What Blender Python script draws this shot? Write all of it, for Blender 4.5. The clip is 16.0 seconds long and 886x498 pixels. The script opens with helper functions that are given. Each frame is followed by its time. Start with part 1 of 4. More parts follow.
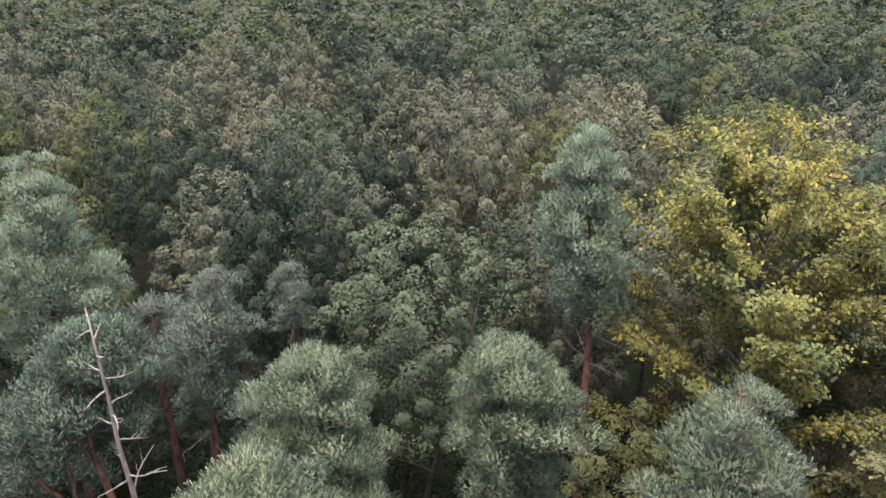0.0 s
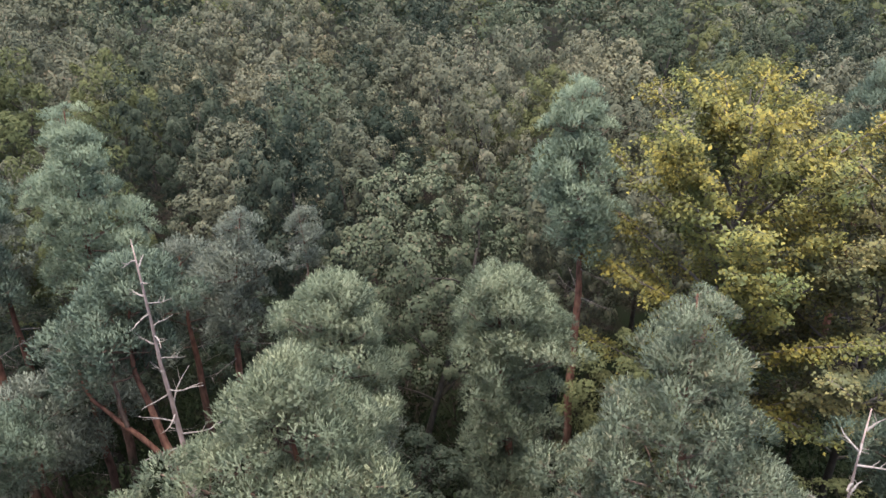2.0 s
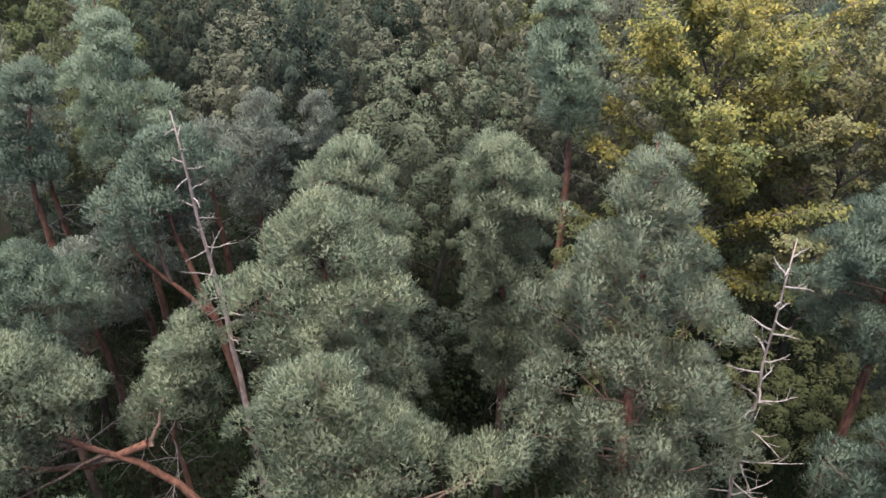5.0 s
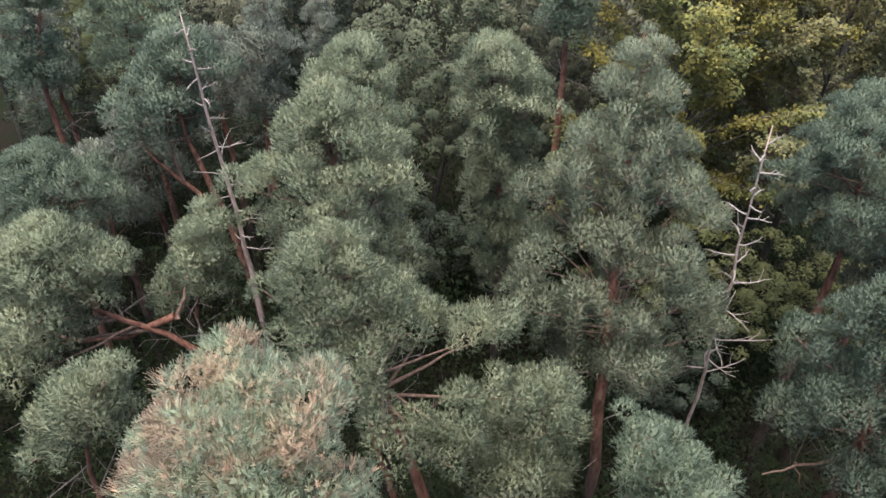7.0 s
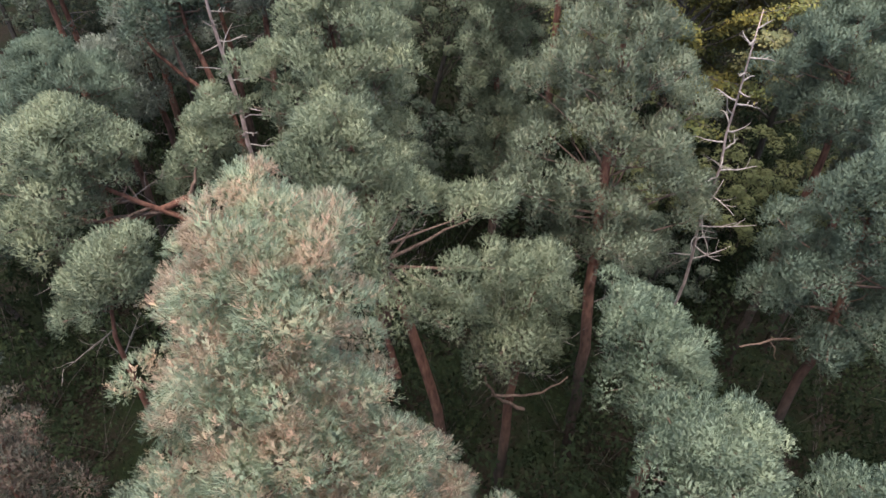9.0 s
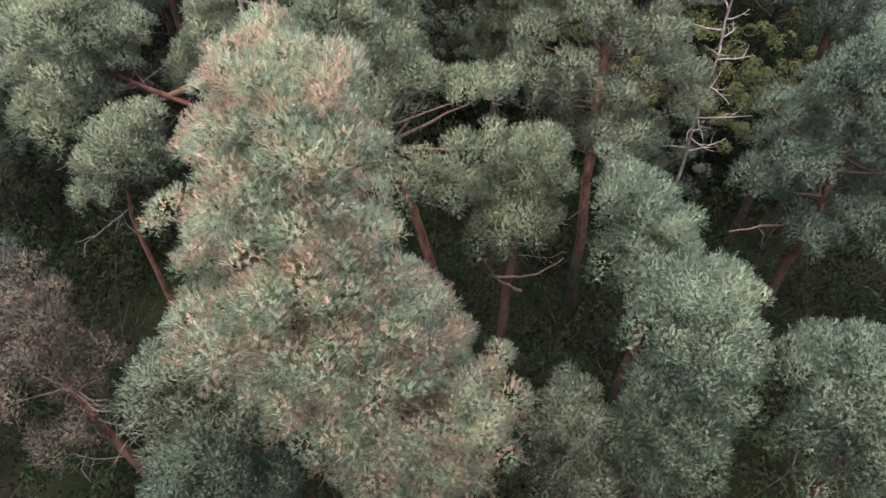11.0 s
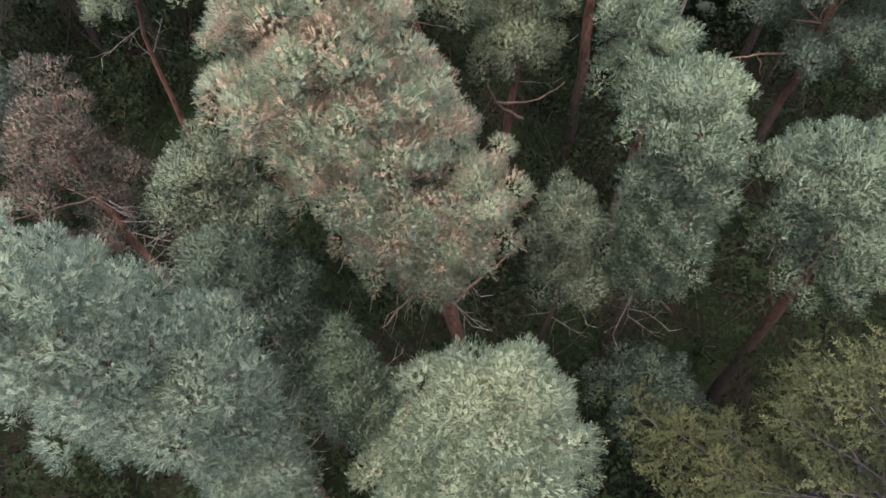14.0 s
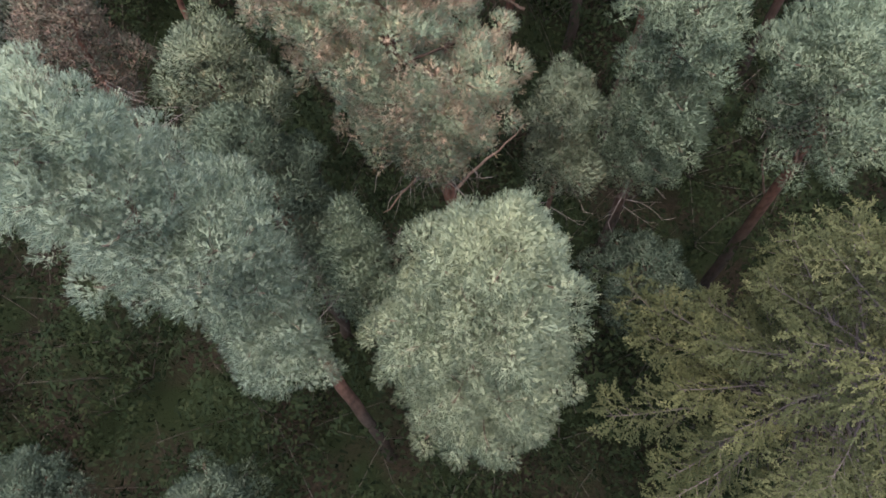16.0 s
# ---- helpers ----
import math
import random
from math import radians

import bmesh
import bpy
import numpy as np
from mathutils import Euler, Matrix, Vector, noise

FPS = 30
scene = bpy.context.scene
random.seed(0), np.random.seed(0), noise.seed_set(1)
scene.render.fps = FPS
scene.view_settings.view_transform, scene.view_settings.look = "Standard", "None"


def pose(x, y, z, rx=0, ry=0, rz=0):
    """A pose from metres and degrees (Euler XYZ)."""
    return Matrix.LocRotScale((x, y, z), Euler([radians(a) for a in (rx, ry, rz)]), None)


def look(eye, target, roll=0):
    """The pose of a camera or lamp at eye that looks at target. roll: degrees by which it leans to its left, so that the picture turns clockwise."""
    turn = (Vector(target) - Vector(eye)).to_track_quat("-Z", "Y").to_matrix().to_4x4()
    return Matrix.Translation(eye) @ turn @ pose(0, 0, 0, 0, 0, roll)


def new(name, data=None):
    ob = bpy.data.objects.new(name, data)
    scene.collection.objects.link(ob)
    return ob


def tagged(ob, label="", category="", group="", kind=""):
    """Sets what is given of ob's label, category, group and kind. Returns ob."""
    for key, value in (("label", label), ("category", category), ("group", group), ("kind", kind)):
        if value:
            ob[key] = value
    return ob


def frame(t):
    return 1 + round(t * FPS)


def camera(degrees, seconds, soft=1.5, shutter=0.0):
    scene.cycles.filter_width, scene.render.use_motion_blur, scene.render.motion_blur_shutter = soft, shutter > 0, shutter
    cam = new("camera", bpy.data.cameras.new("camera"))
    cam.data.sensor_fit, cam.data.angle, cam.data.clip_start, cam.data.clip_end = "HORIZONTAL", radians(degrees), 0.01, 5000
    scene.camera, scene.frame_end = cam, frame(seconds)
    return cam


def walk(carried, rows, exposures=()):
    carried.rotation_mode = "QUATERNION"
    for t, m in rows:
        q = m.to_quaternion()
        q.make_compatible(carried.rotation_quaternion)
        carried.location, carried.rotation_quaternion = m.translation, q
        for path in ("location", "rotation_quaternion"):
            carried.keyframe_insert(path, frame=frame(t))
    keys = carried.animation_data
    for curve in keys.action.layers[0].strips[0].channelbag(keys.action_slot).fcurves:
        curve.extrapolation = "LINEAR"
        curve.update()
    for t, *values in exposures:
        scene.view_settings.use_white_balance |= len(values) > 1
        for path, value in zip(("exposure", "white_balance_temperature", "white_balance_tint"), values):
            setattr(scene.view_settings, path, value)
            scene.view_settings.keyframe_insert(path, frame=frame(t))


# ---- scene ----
cam = camera(64.2, 16.0, soft=1.55)
METRES, EYE, TILT, LEAN, TURN = 12.0, 25.0, -21.0, 0.0, 0.0
ROWS = [
    (0.0, 0.0, 0.0, 0.0, -0.0, 0.0, -0.0),
    (0.5, -0.001, -0.0421, -0.0089, -0.0, -0.68, 0.0),
    (1.0, -0.0027, -0.0837, -0.0197, -0.0, -1.44, 0.02),
    (1.5, -0.0061, -0.124, -0.0306, -0.0, -2.33, 0.02),
    (2.0, -0.0093, -0.165, -0.0426, 0.0, -3.31, 0.02),
    (2.5, -0.0116, -0.2063, -0.0555, 0.01, -4.38, 0.02),
    (3.0, -0.013, -0.2472, -0.067, -0.0, -5.53, 0.03),
    (3.5, -0.015, -0.2847, -0.0787, -0.0, -6.7, 0.02),
    (4.0, -0.0153, -0.3211, -0.0932, 0.01, -7.97, 0.03),
    (6.5, -0.0158, -0.4893, -0.1659, -0.03, -14.85, 0.09),
    (7.0, -0.0162, -0.5167, -0.1806, -0.06, -16.38, 0.11),
    (7.5, -0.016, -0.5427, -0.195, -0.08, -17.96, 0.12),
    (8.0, -0.0159, -0.5666, -0.2084, -0.1, -19.54, 0.14),
    (8.5, -0.0155, -0.589, -0.2225, -0.11, -21.08, 0.16),
    (9.0, -0.0149, -0.6113, -0.2364, -0.11, -22.65, 0.16),
    (11.5, -0.0217, -0.7218, -0.3013, -0.17, -30.57, 0.19),
    (12.0, -0.0235, -0.7444, -0.3141, -0.18, -32.29, 0.18),
    (12.5, -0.0253, -0.7647, -0.3242, -0.19, -33.78, 0.19),
    (13.0, -0.0266, -0.7887, -0.335, -0.19, -35.5, 0.22),
    (13.5, -0.0282, -0.8093, -0.3427, -0.2, -37.0, 0.22),
    (14.0, -0.0301, -0.8323, -0.3507, -0.2, -38.7, 0.24),
    (14.5, -0.0313, -0.8523, -0.3565, -0.2, -40.17, 0.25),
    (15.0, -0.0322, -0.8756, -0.3637, -0.2, -41.83, 0.26),
    (15.5, -0.0332, -0.8965, -0.3694, -0.22, -43.29, 0.26),
    (16.0, -0.0339, -0.9194, -0.3752, -0.22, -45.0, 0.26),
]
walk(cam, [(t, pose(0, 0, EYE, TILT, LEAN, TURN) @ pose(METRES * x, METRES * y, METRES * z, 90 + pitch, roll, yaw)) for t, x, y, z, yaw, pitch, roll in ROWS])

# ---- light: an overcast sky with a broad veiled sun ----
SUN_HEIGHT, SUN_TURN = 82.0, -150.0
world = bpy.data.worlds.new("sky")
scene.world = world
world.use_nodes = True
wn = world.node_tree
sky = wn.nodes.new("ShaderNodeTexSky")
sky.sky_type, sky.sun_disc = "NISHITA", False
sky.sun_elevation, sky.sun_rotation = radians(SUN_HEIGHT), radians(SUN_TURN)
sky.air_density, sky.dust_density, sky.ozone_density = 1.0, 2.0, 1.0
wn.links.new(sky.outputs["Color"], wn.nodes["Background"].inputs["Color"])
wn.nodes["Background"].inputs["Strength"].default_value = 0.058
sun = new("sun", bpy.data.lights.new("sun", "SUN"))
sun.data.energy, sun.data.angle, sun.data.color = 1.4, radians(60), (1.0, 0.955, 0.905)
sun.matrix_world = look((60 * math.sin(radians(SUN_TURN)), 60 * math.cos(radians(SUN_TURN)), 60 * math.tan(radians(SUN_HEIGHT))), (0, 0, 0))
scene.view_settings.exposure = 3.25

# ---- materials ----


def node_material(name):
    m = bpy.data.materials.new(name)
    m.use_nodes = True
    m.node_tree.nodes["Principled BSDF"].inputs["Specular IOR Level"].default_value = 0.06
    return m, m.node_tree, m.node_tree.nodes["Principled BSDF"]


def ramp(tree, fac, stops):
    r = tree.nodes.new("ShaderNodeValToRGB")
    while len(r.color_ramp.elements) < len(stops):
        r.color_ramp.elements.new(0.5)
    for e, (p, c) in zip(r.color_ramp.elements, stops):
        e.position, e.color = p, (*c, 1)
    tree.links.new(fac, r.inputs["Fac"])
    return r.outputs["Color"]


def noise_of(tree, scale, detail=4.0, kind="Object", stretch=(1, 1, 1)):
    co, mp, n = (tree.nodes.new(k) for k in ("ShaderNodeTexCoord", "ShaderNodeMapping", "ShaderNodeTexNoise"))
    mp.inputs["Scale"].default_value = stretch
    n.inputs["Scale"].default_value, n.inputs["Detail"].default_value = scale, detail
    if kind == "World":
        tree.links.new(tree.nodes.new("ShaderNodeNewGeometry").outputs["Position"], mp.inputs["Vector"])
    else:
        tree.links.new(co.outputs[kind], mp.inputs["Vector"])
    tree.links.new(mp.outputs["Vector"], n.inputs["Vector"])
    return n.outputs["Fac"]


def mixed(tree, fac, a, b, how="MIX"):
    m = tree.nodes.new("ShaderNodeMix")
    m.data_type, m.blend_type = "RGBA", how
    for socket, v in ((m.inputs[0], fac), (m.inputs[6], a), (m.inputs[7], b)):
        if isinstance(v, bpy.types.NodeSocket):
            tree.links.new(v, socket)
        else:
            socket.default_value = v if isinstance(v, float) else (*v, 1)
    return m.outputs[2]


def foliage(name, stops, vary=0.22, through_light=0.4, rough=0.85, patches=(0.9, (0.87, 0.89, 0.87), (1.12, 1.1, 1.06)), dead=None):
    """Leaves or needles: each tuft takes its own colour, each tree its own shade."""
    m, tree, p = node_material(name)
    geo, info = tree.nodes.new("ShaderNodeNewGeometry"), tree.nodes.new("ShaderNodeObjectInfo")
    c = ramp(tree, geo.outputs["Random Per Island"], stops)
    shade = ramp(tree, info.outputs["Random"], [(0.0, (1 - vary, 1 - vary * 0.9, 1 - vary)), (0.5, (1, 1, 1)), (1.0, (1 + vary * 0.5, 1 + vary * 0.3, 1))])
    c = mixed(tree, 1.0, c, shade, "MULTIPLY")
    patch = ramp(tree, noise_of(tree, patches[0], 2.0, "World"), [(0.35, patches[1]), (0.65, patches[2])])
    c = mixed(tree, 1.0, c, patch, "MULTIPLY")
    if dead:
        where = ramp(tree, noise_of(tree, 1.9, 3.0, "World"), [(dead[0], (0, 0, 0)), (dead[1], (1, 1, 1))])
        c = mixed(tree, where, c, mixed(tree, 0.35, dead[2], c))
    tree.links.new(c, p.inputs["Base Color"])
    p.inputs["Roughness"].default_value = rough
    t, mix = tree.nodes.new("ShaderNodeBsdfTranslucent"), tree.nodes.new("ShaderNodeMixShader")
    tree.links.new(c, t.inputs["Color"])
    mix.inputs["Fac"].default_value = through_light
    tree.links.new(p.outputs[0], mix.inputs[1])
    tree.links.new(t.outputs[0], mix.inputs[2])
    tree.links.new(mix.outputs[0], tree.nodes["Material Output"].inputs["Surface"])
    return m


def bark(name, stops, scale=9.0, low=None):
    m, tree, p = node_material(name)
    n = noise_of(tree, scale, 6.0, stretch=(1, 1, 0.3))
    c = ramp(tree, n, stops)
    blotch = ramp(tree, noise_of(tree, 1.3, 3.0), [(0.35, (0.75, 0.75, 0.75)), (0.7, (1.15, 1.1, 1.1))])
    c = mixed(tree, 1.0, c, blotch, "MULTIPLY")
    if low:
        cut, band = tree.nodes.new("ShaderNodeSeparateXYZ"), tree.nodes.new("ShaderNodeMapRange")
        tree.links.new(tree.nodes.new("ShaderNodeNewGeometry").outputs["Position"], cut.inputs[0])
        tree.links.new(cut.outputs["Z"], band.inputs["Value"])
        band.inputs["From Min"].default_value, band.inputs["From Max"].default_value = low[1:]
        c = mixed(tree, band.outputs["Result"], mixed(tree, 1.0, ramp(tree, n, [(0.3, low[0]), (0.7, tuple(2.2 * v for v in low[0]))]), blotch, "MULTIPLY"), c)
    tree.links.new(c, p.inputs["Base Color"])
    p.inputs["Roughness"].default_value = 0.9
    b = tree.nodes.new("ShaderNodeBump")
    b.inputs["Strength"].default_value, b.inputs["Distance"].default_value = 0.7, 0.03
    tree.links.new(n, b.inputs["Height"])
    tree.links.new(b.outputs["Normal"], p.inputs["Normal"])
    return m


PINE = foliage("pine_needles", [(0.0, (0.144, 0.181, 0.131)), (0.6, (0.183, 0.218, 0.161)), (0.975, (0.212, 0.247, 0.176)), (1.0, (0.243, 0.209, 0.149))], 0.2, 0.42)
# Darker copy of PINE for shaded trees; the shade sits in the colour.
SHADED_PINE = foliage("shaded_pine_needles", [(0.0, (0.089, 0.117, 0.090)), (0.6, (0.115, 0.142, 0.110)), (0.975, (0.132, 0.157, 0.122)), (1.0, (0.153, 0.135, 0.101))], 0.2, 0.42)
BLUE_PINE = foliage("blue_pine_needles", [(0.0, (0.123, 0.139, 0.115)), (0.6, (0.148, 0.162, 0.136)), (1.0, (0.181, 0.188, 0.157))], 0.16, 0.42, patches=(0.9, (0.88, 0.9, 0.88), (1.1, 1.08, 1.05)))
GREEN_PINE = foliage("fresh_pine_needles", [(0.0, (0.137, 0.160, 0.110)), (0.6, (0.173, 0.193, 0.134)), (1.0, (0.210, 0.222, 0.157))])
MILD_PINE = foliage("mild_green_pine_needles", [(0.0, (0.218, 0.261, 0.201)), (0.6, (0.272, 0.316, 0.247)), (0.99, (0.321, 0.354, 0.273)), (1.0, (0.351, 0.302, 0.236))], 0.14, 0.5, patches=(0.9, (0.88, 0.9, 0.88), (1.1, 1.08, 1.05)))
BRIGHT_PINE = foliage("bright_green_pine_needles", [(0.0, (0.240, 0.271, 0.191)), (0.6, (0.299, 0.329, 0.235)), (0.99, (0.353, 0.368, 0.259)), (1.0, (0.386, 0.314, 0.224))], 0.14, 0.5, patches=(0.9, (0.88, 0.9, 0.88), (1.1, 1.08, 1.05)))
GREY_PINE = foliage("grey_pine_needles", [(0.0, (0.130, 0.152, 0.109)), (0.5, (0.157, 0.177, 0.130)), (0.88, (0.178, 0.191, 0.139)), (1.0, (0.206, 0.180, 0.127))])
BROWN_PINE = foliage("browned_pine_needles", [(0.0, (0.226, 0.269, 0.193)), (0.6, (0.297, 0.341, 0.245)), (0.84, (0.374, 0.364, 0.256)), (0.92, (0.475, 0.338, 0.251)), (1.0, (0.500, 0.361, 0.279))], 0.14, 0.5, patches=(0.9, (0.88, 0.9, 0.88), (1.1, 1.08, 1.05)), dead=(0.50, 0.60, (0.36, 0.222, 0.165)))
RUST_PINE = foliage("rusty_pine_needles", [(0.0, (0.082, 0.087, 0.071)), (0.4, (0.124, 0.109, 0.091)), (1.0, (0.200, 0.129, 0.110))])
SPRUCE = foliage("spruce_needles", [(0.0, (0.046, 0.051, 0.026)), (0.6, (0.067, 0.072, 0.036)), (1.0, (0.113, 0.112, 0.058))])
OAK = foliage("oak_leaves", [(0.0, (0.073, 0.076, 0.057)), (0.6, (0.095, 0.096, 0.068)), (0.97, (0.126, 0.120, 0.081)), (1.0, (0.156, 0.112, 0.084))], 0.32, 0.24, patches=(0.22, (0.8, 0.83, 0.8), (1.17, 1.13, 1.08)))
DRY_OAK = foliage("autumn_oak_leaves", [(0.0, (0.055, 0.068, 0.045)), (0.6, (0.068, 0.080, 0.054)), (0.93, (0.086, 0.092, 0.063)), (1.0, (0.115, 0.096, 0.070))], 0.2, 0.26, patches=(0.3, (0.8, 0.83, 0.8), (1.17, 1.13, 1.08)))
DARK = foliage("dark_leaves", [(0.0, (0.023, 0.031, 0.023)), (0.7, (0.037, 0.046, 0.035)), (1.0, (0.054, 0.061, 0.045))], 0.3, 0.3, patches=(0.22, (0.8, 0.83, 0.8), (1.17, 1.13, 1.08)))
YELLOW = foliage("yellow_leaves", [(0.0, (0.114, 0.110, 0.049)), (0.4, (0.151, 0.141, 0.050)), (0.7, (0.196, 0.172, 0.052)), (1.0, (0.255, 0.210, 0.058))], 0.14, 0.35, patches=(0.45, (0.62, 0.78, 1.0), (1.16, 1.08, 0.95)))
FADED = foliage("olive_yellow_leaves", [(0.0, (0.100, 0.101, 0.055)), (0.5, (0.133, 0.127, 0.061)), (1.0, (0.191, 0.162, 0.070))], 0.12, 0.3, patches=(0.5, (0.75, 0.85, 0.95), (1.15, 1.06, 0.95)))
LIME = foliage("lime_leaves", [(0.0, (0.083, 0.088, 0.043)), (0.7, (0.099, 0.105, 0.050)), (1.0, (0.122, 0.120, 0.056))], 0.2, 0.4, patches=(0.22, (0.8, 0.83, 0.8), (1.17, 1.13, 1.08)))
# Green undergrowth taken near black: the stand's deep shade is put into this colour.
SHADE = foliage("shade_dark_undergrowth_leaves", [(0.0, (0.010, 0.015, 0.008)), (0.7, (0.016, 0.023, 0.011)), (1.0, (0.025, 0.029, 0.015))], 0.3)
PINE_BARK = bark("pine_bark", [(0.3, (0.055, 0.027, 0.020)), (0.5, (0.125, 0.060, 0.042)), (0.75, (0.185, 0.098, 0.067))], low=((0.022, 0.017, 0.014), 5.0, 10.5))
LIMB_BARK = bark("limb_bark", [(0.3, (0.063, 0.042, 0.032)), (0.7, (0.140, 0.095, 0.074))], 14.0)
GREY_BARK = bark("grey_bark", [(0.3, (0.031, 0.026, 0.022)), (0.7, (0.078, 0.068, 0.057))])
TWIG_BARK = bark("twig_bark", [(0.3, (0.085, 0.070, 0.062)), (0.7, (0.170, 0.145, 0.130))], 12.0)
DEAD_WOOD = bark("dead_wood", [(0.3, (0.119, 0.099, 0.088)), (0.7, (0.267, 0.232, 0.211))], 12.0)
SNAG_BARK = bark("snag_bark", [(0.3, (0.16, 0.115, 0.1)), (0.7, (0.33, 0.255, 0.228))], 12.0)
SPRUCE_BARK = bark("spruce_bark", [(0.3, (0.044, 0.036, 0.034)), (0.7, (0.096, 0.08, 0.074))], 12.0)


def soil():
    m, tree, p = node_material("shade_dark_forest_floor")
    # Litter and moss colours are taken near black, standing in for the stand's shade.
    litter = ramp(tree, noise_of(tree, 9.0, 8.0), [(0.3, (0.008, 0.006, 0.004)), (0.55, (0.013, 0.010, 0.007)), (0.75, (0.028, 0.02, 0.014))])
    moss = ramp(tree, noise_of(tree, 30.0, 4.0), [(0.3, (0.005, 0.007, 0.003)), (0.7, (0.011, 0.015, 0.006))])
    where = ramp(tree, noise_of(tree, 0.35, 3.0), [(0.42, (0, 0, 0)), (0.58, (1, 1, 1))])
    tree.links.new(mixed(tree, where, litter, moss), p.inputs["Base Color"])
    p.inputs["Roughness"].default_value = 0.95
    b = tree.nodes.new("ShaderNodeBump")
    b.inputs["Strength"].default_value, b.inputs["Distance"].default_value = 0.8, 0.05
    tree.links.new(noise_of(tree, 12.0, 8.0), b.inputs["Height"])
    tree.links.new(b.outputs["Normal"], p.inputs["Normal"])
    return m


SOIL = soil()

# ---- mesh helpers ----
rng = np.random.default_rng(7)


def unit(v):
    return v / (np.linalg.norm(v, axis=-1, keepdims=True) + 1e-9)


def raw_mesh(name, verts, tris, material, smooth=False, normals=None, slots=None):
    """A mesh from arrays. normals: soft vertex normals, towards which the faces are turned; slots: material numbers."""
    me = bpy.data.meshes.new(name)
    verts, tris = np.asarray(verts, dtype=np.float32), np.asarray(tris, dtype=np.int32)
    if normals is not None:
        face = np.cross(verts[tris[:, 1]] - verts[tris[:, 0]], verts[tris[:, 2]] - verts[tris[:, 0]])
        back = (face * normals[tris].sum(1)).sum(1) < 0
        tris = np.where(back[:, None], tris[:, ::-1], tris)
        smooth = True
    me.vertices.add(len(verts))
    me.vertices.foreach_set("co", verts.ravel())
    me.loops.add(tris.size)
    me.loops.foreach_set("vertex_index", tris.ravel())
    me.polygons.add(len(tris))
    me.polygons.foreach_set("loop_start", np.arange(0, tris.size, 3, dtype=np.int32))
    if smooth:
        me.polygons.foreach_set("use_smooth", np.ones(len(tris), dtype=bool))
    for m in material if isinstance(material, list) else [material]:
        me.materials.append(m)
    if slots is not None:
        me.polygons.foreach_set("material_index", np.asarray(slots, dtype=np.int32))
    me.update(calc_edges=True)
    if normals is not None:
        me.normals_split_custom_set_from_vertices(unit(np.asarray(normals, float)).tolist())
    return me


def joined(pieces):
    """Several (verts, tris) in one."""
    vs, ts, n = [], [], 0
    for v, t in pieces:
        vs.append(v)
        ts.append(t + n)
        n += len(v)
    return np.concatenate(vs), np.concatenate(ts)


def tube(points, radii, sides=6):
    pts = np.asarray(points, float)
    k = len(pts)
    tang = np.gradient(pts, axis=0)
    tang /= np.linalg.norm(tang, axis=1)[:, None] + 1e-9
    ref = np.array([0.13, 0.98, 0.1]) if abs(tang[:, 2]).mean() > 0.6 else np.array([0.05, 0.1, 0.99])
    u = np.cross(tang, ref)
    u /= np.linalg.norm(u, axis=1)[:, None]
    w = np.cross(tang, u)
    a = np.arange(sides) * 2 * math.pi / sides
    ring = np.cos(a)[None, :, None] * u[:, None, :] + np.sin(a)[None, :, None] * w[:, None, :]
    v = (pts[:, None, :] + ring * np.asarray(radii, float)[:, None, None]).reshape(-1, 3)
    i, j = np.meshgrid(np.arange(k - 1), np.arange(sides), indexing="ij")
    a0, a1 = (i * sides + j).ravel(), (i * sides + (j + 1) % sides).ravel()
    t = np.concatenate([np.stack([a0, a1, a1 + sides], 1), np.stack([a0, a1 + sides, a0 + sides], 1)])
    v = np.concatenate([v, pts[-1:]])
    e = (k - 1) * sides + np.arange(sides)
    return v, np.concatenate([t, np.stack([e, (k - 1) * sides + (np.arange(sides) + 1) % sides, np.full(sides, len(v) - 1)], 1)])


def tufts(where, ways, length=0.17, needle=0.11, rows=4, spokes=5, width=0.016, up=(0.35, 0, 0.95), spread=1.25, soft=None):
    """Needle tufts: small fans of needles round a short shoot, one connected piece a tuft."""
    where, ways = np.asarray(where, float), unit(np.asarray(ways, float))
    n = len(where)
    side = unit(np.cross(ways, rng.normal(size=(n, 3))))
    other = np.cross(ways, side)
    size = rng.uniform(0.75, 1.25, n)
    axis = where[:, None, :] + ways[:, None, :] * (np.linspace(0.1, 1, rows)[None, :, None] * length * size[:, None, None])
    i, j = np.meshgrid(np.arange(rows), np.arange(spokes), indexing="ij")
    i, j = i.ravel(), j.ravel()
    m = len(i)
    turn, open_by = rng.uniform(0, 2 * math.pi, (n, m)), rng.uniform(0.15, spread, (n, m))
    flat = np.cos(turn)[..., None] * side[:, None] + np.sin(turn)[..., None] * other[:, None]
    d = np.cos(open_by)[..., None] * ways[:, None] + np.sin(open_by)[..., None] * flat
    tips = axis[:, i] + d * (needle * size[:, None, None] * rng.uniform(0.7, 1.15, (n, m, 1)))
    soft = unit(ways * 0.8 + np.array(up)) if soft is None else unit(np.asarray(soft, float))
    across = unit(np.cross(d, soft[:, None] + np.zeros_like(d)) + rng.normal(size=d.shape) * 0.35)
    v = np.concatenate([axis, tips + across * width * 0.8, tips - across * width * 0.8], 1)
    per, own = rows + 2 * m, np.arange(m)
    one = np.stack([i, rows + own, rows + m + own], 1)
    k = np.arange(rows - 1)
    one = np.concatenate([one, np.stack([k, k + 1, rows + k * spokes], 1)])
    t = (one[None] + (np.arange(n) * per)[:, None, None]).reshape(-1, 3)
    nrm = np.concatenate([np.repeat(soft[:, None], rows, 1), soft[:, None] + d * 0.1, soft[:, None] + d * 0.1], 1)
    return v.reshape(-1, 3), t, nrm.reshape(-1, 3)


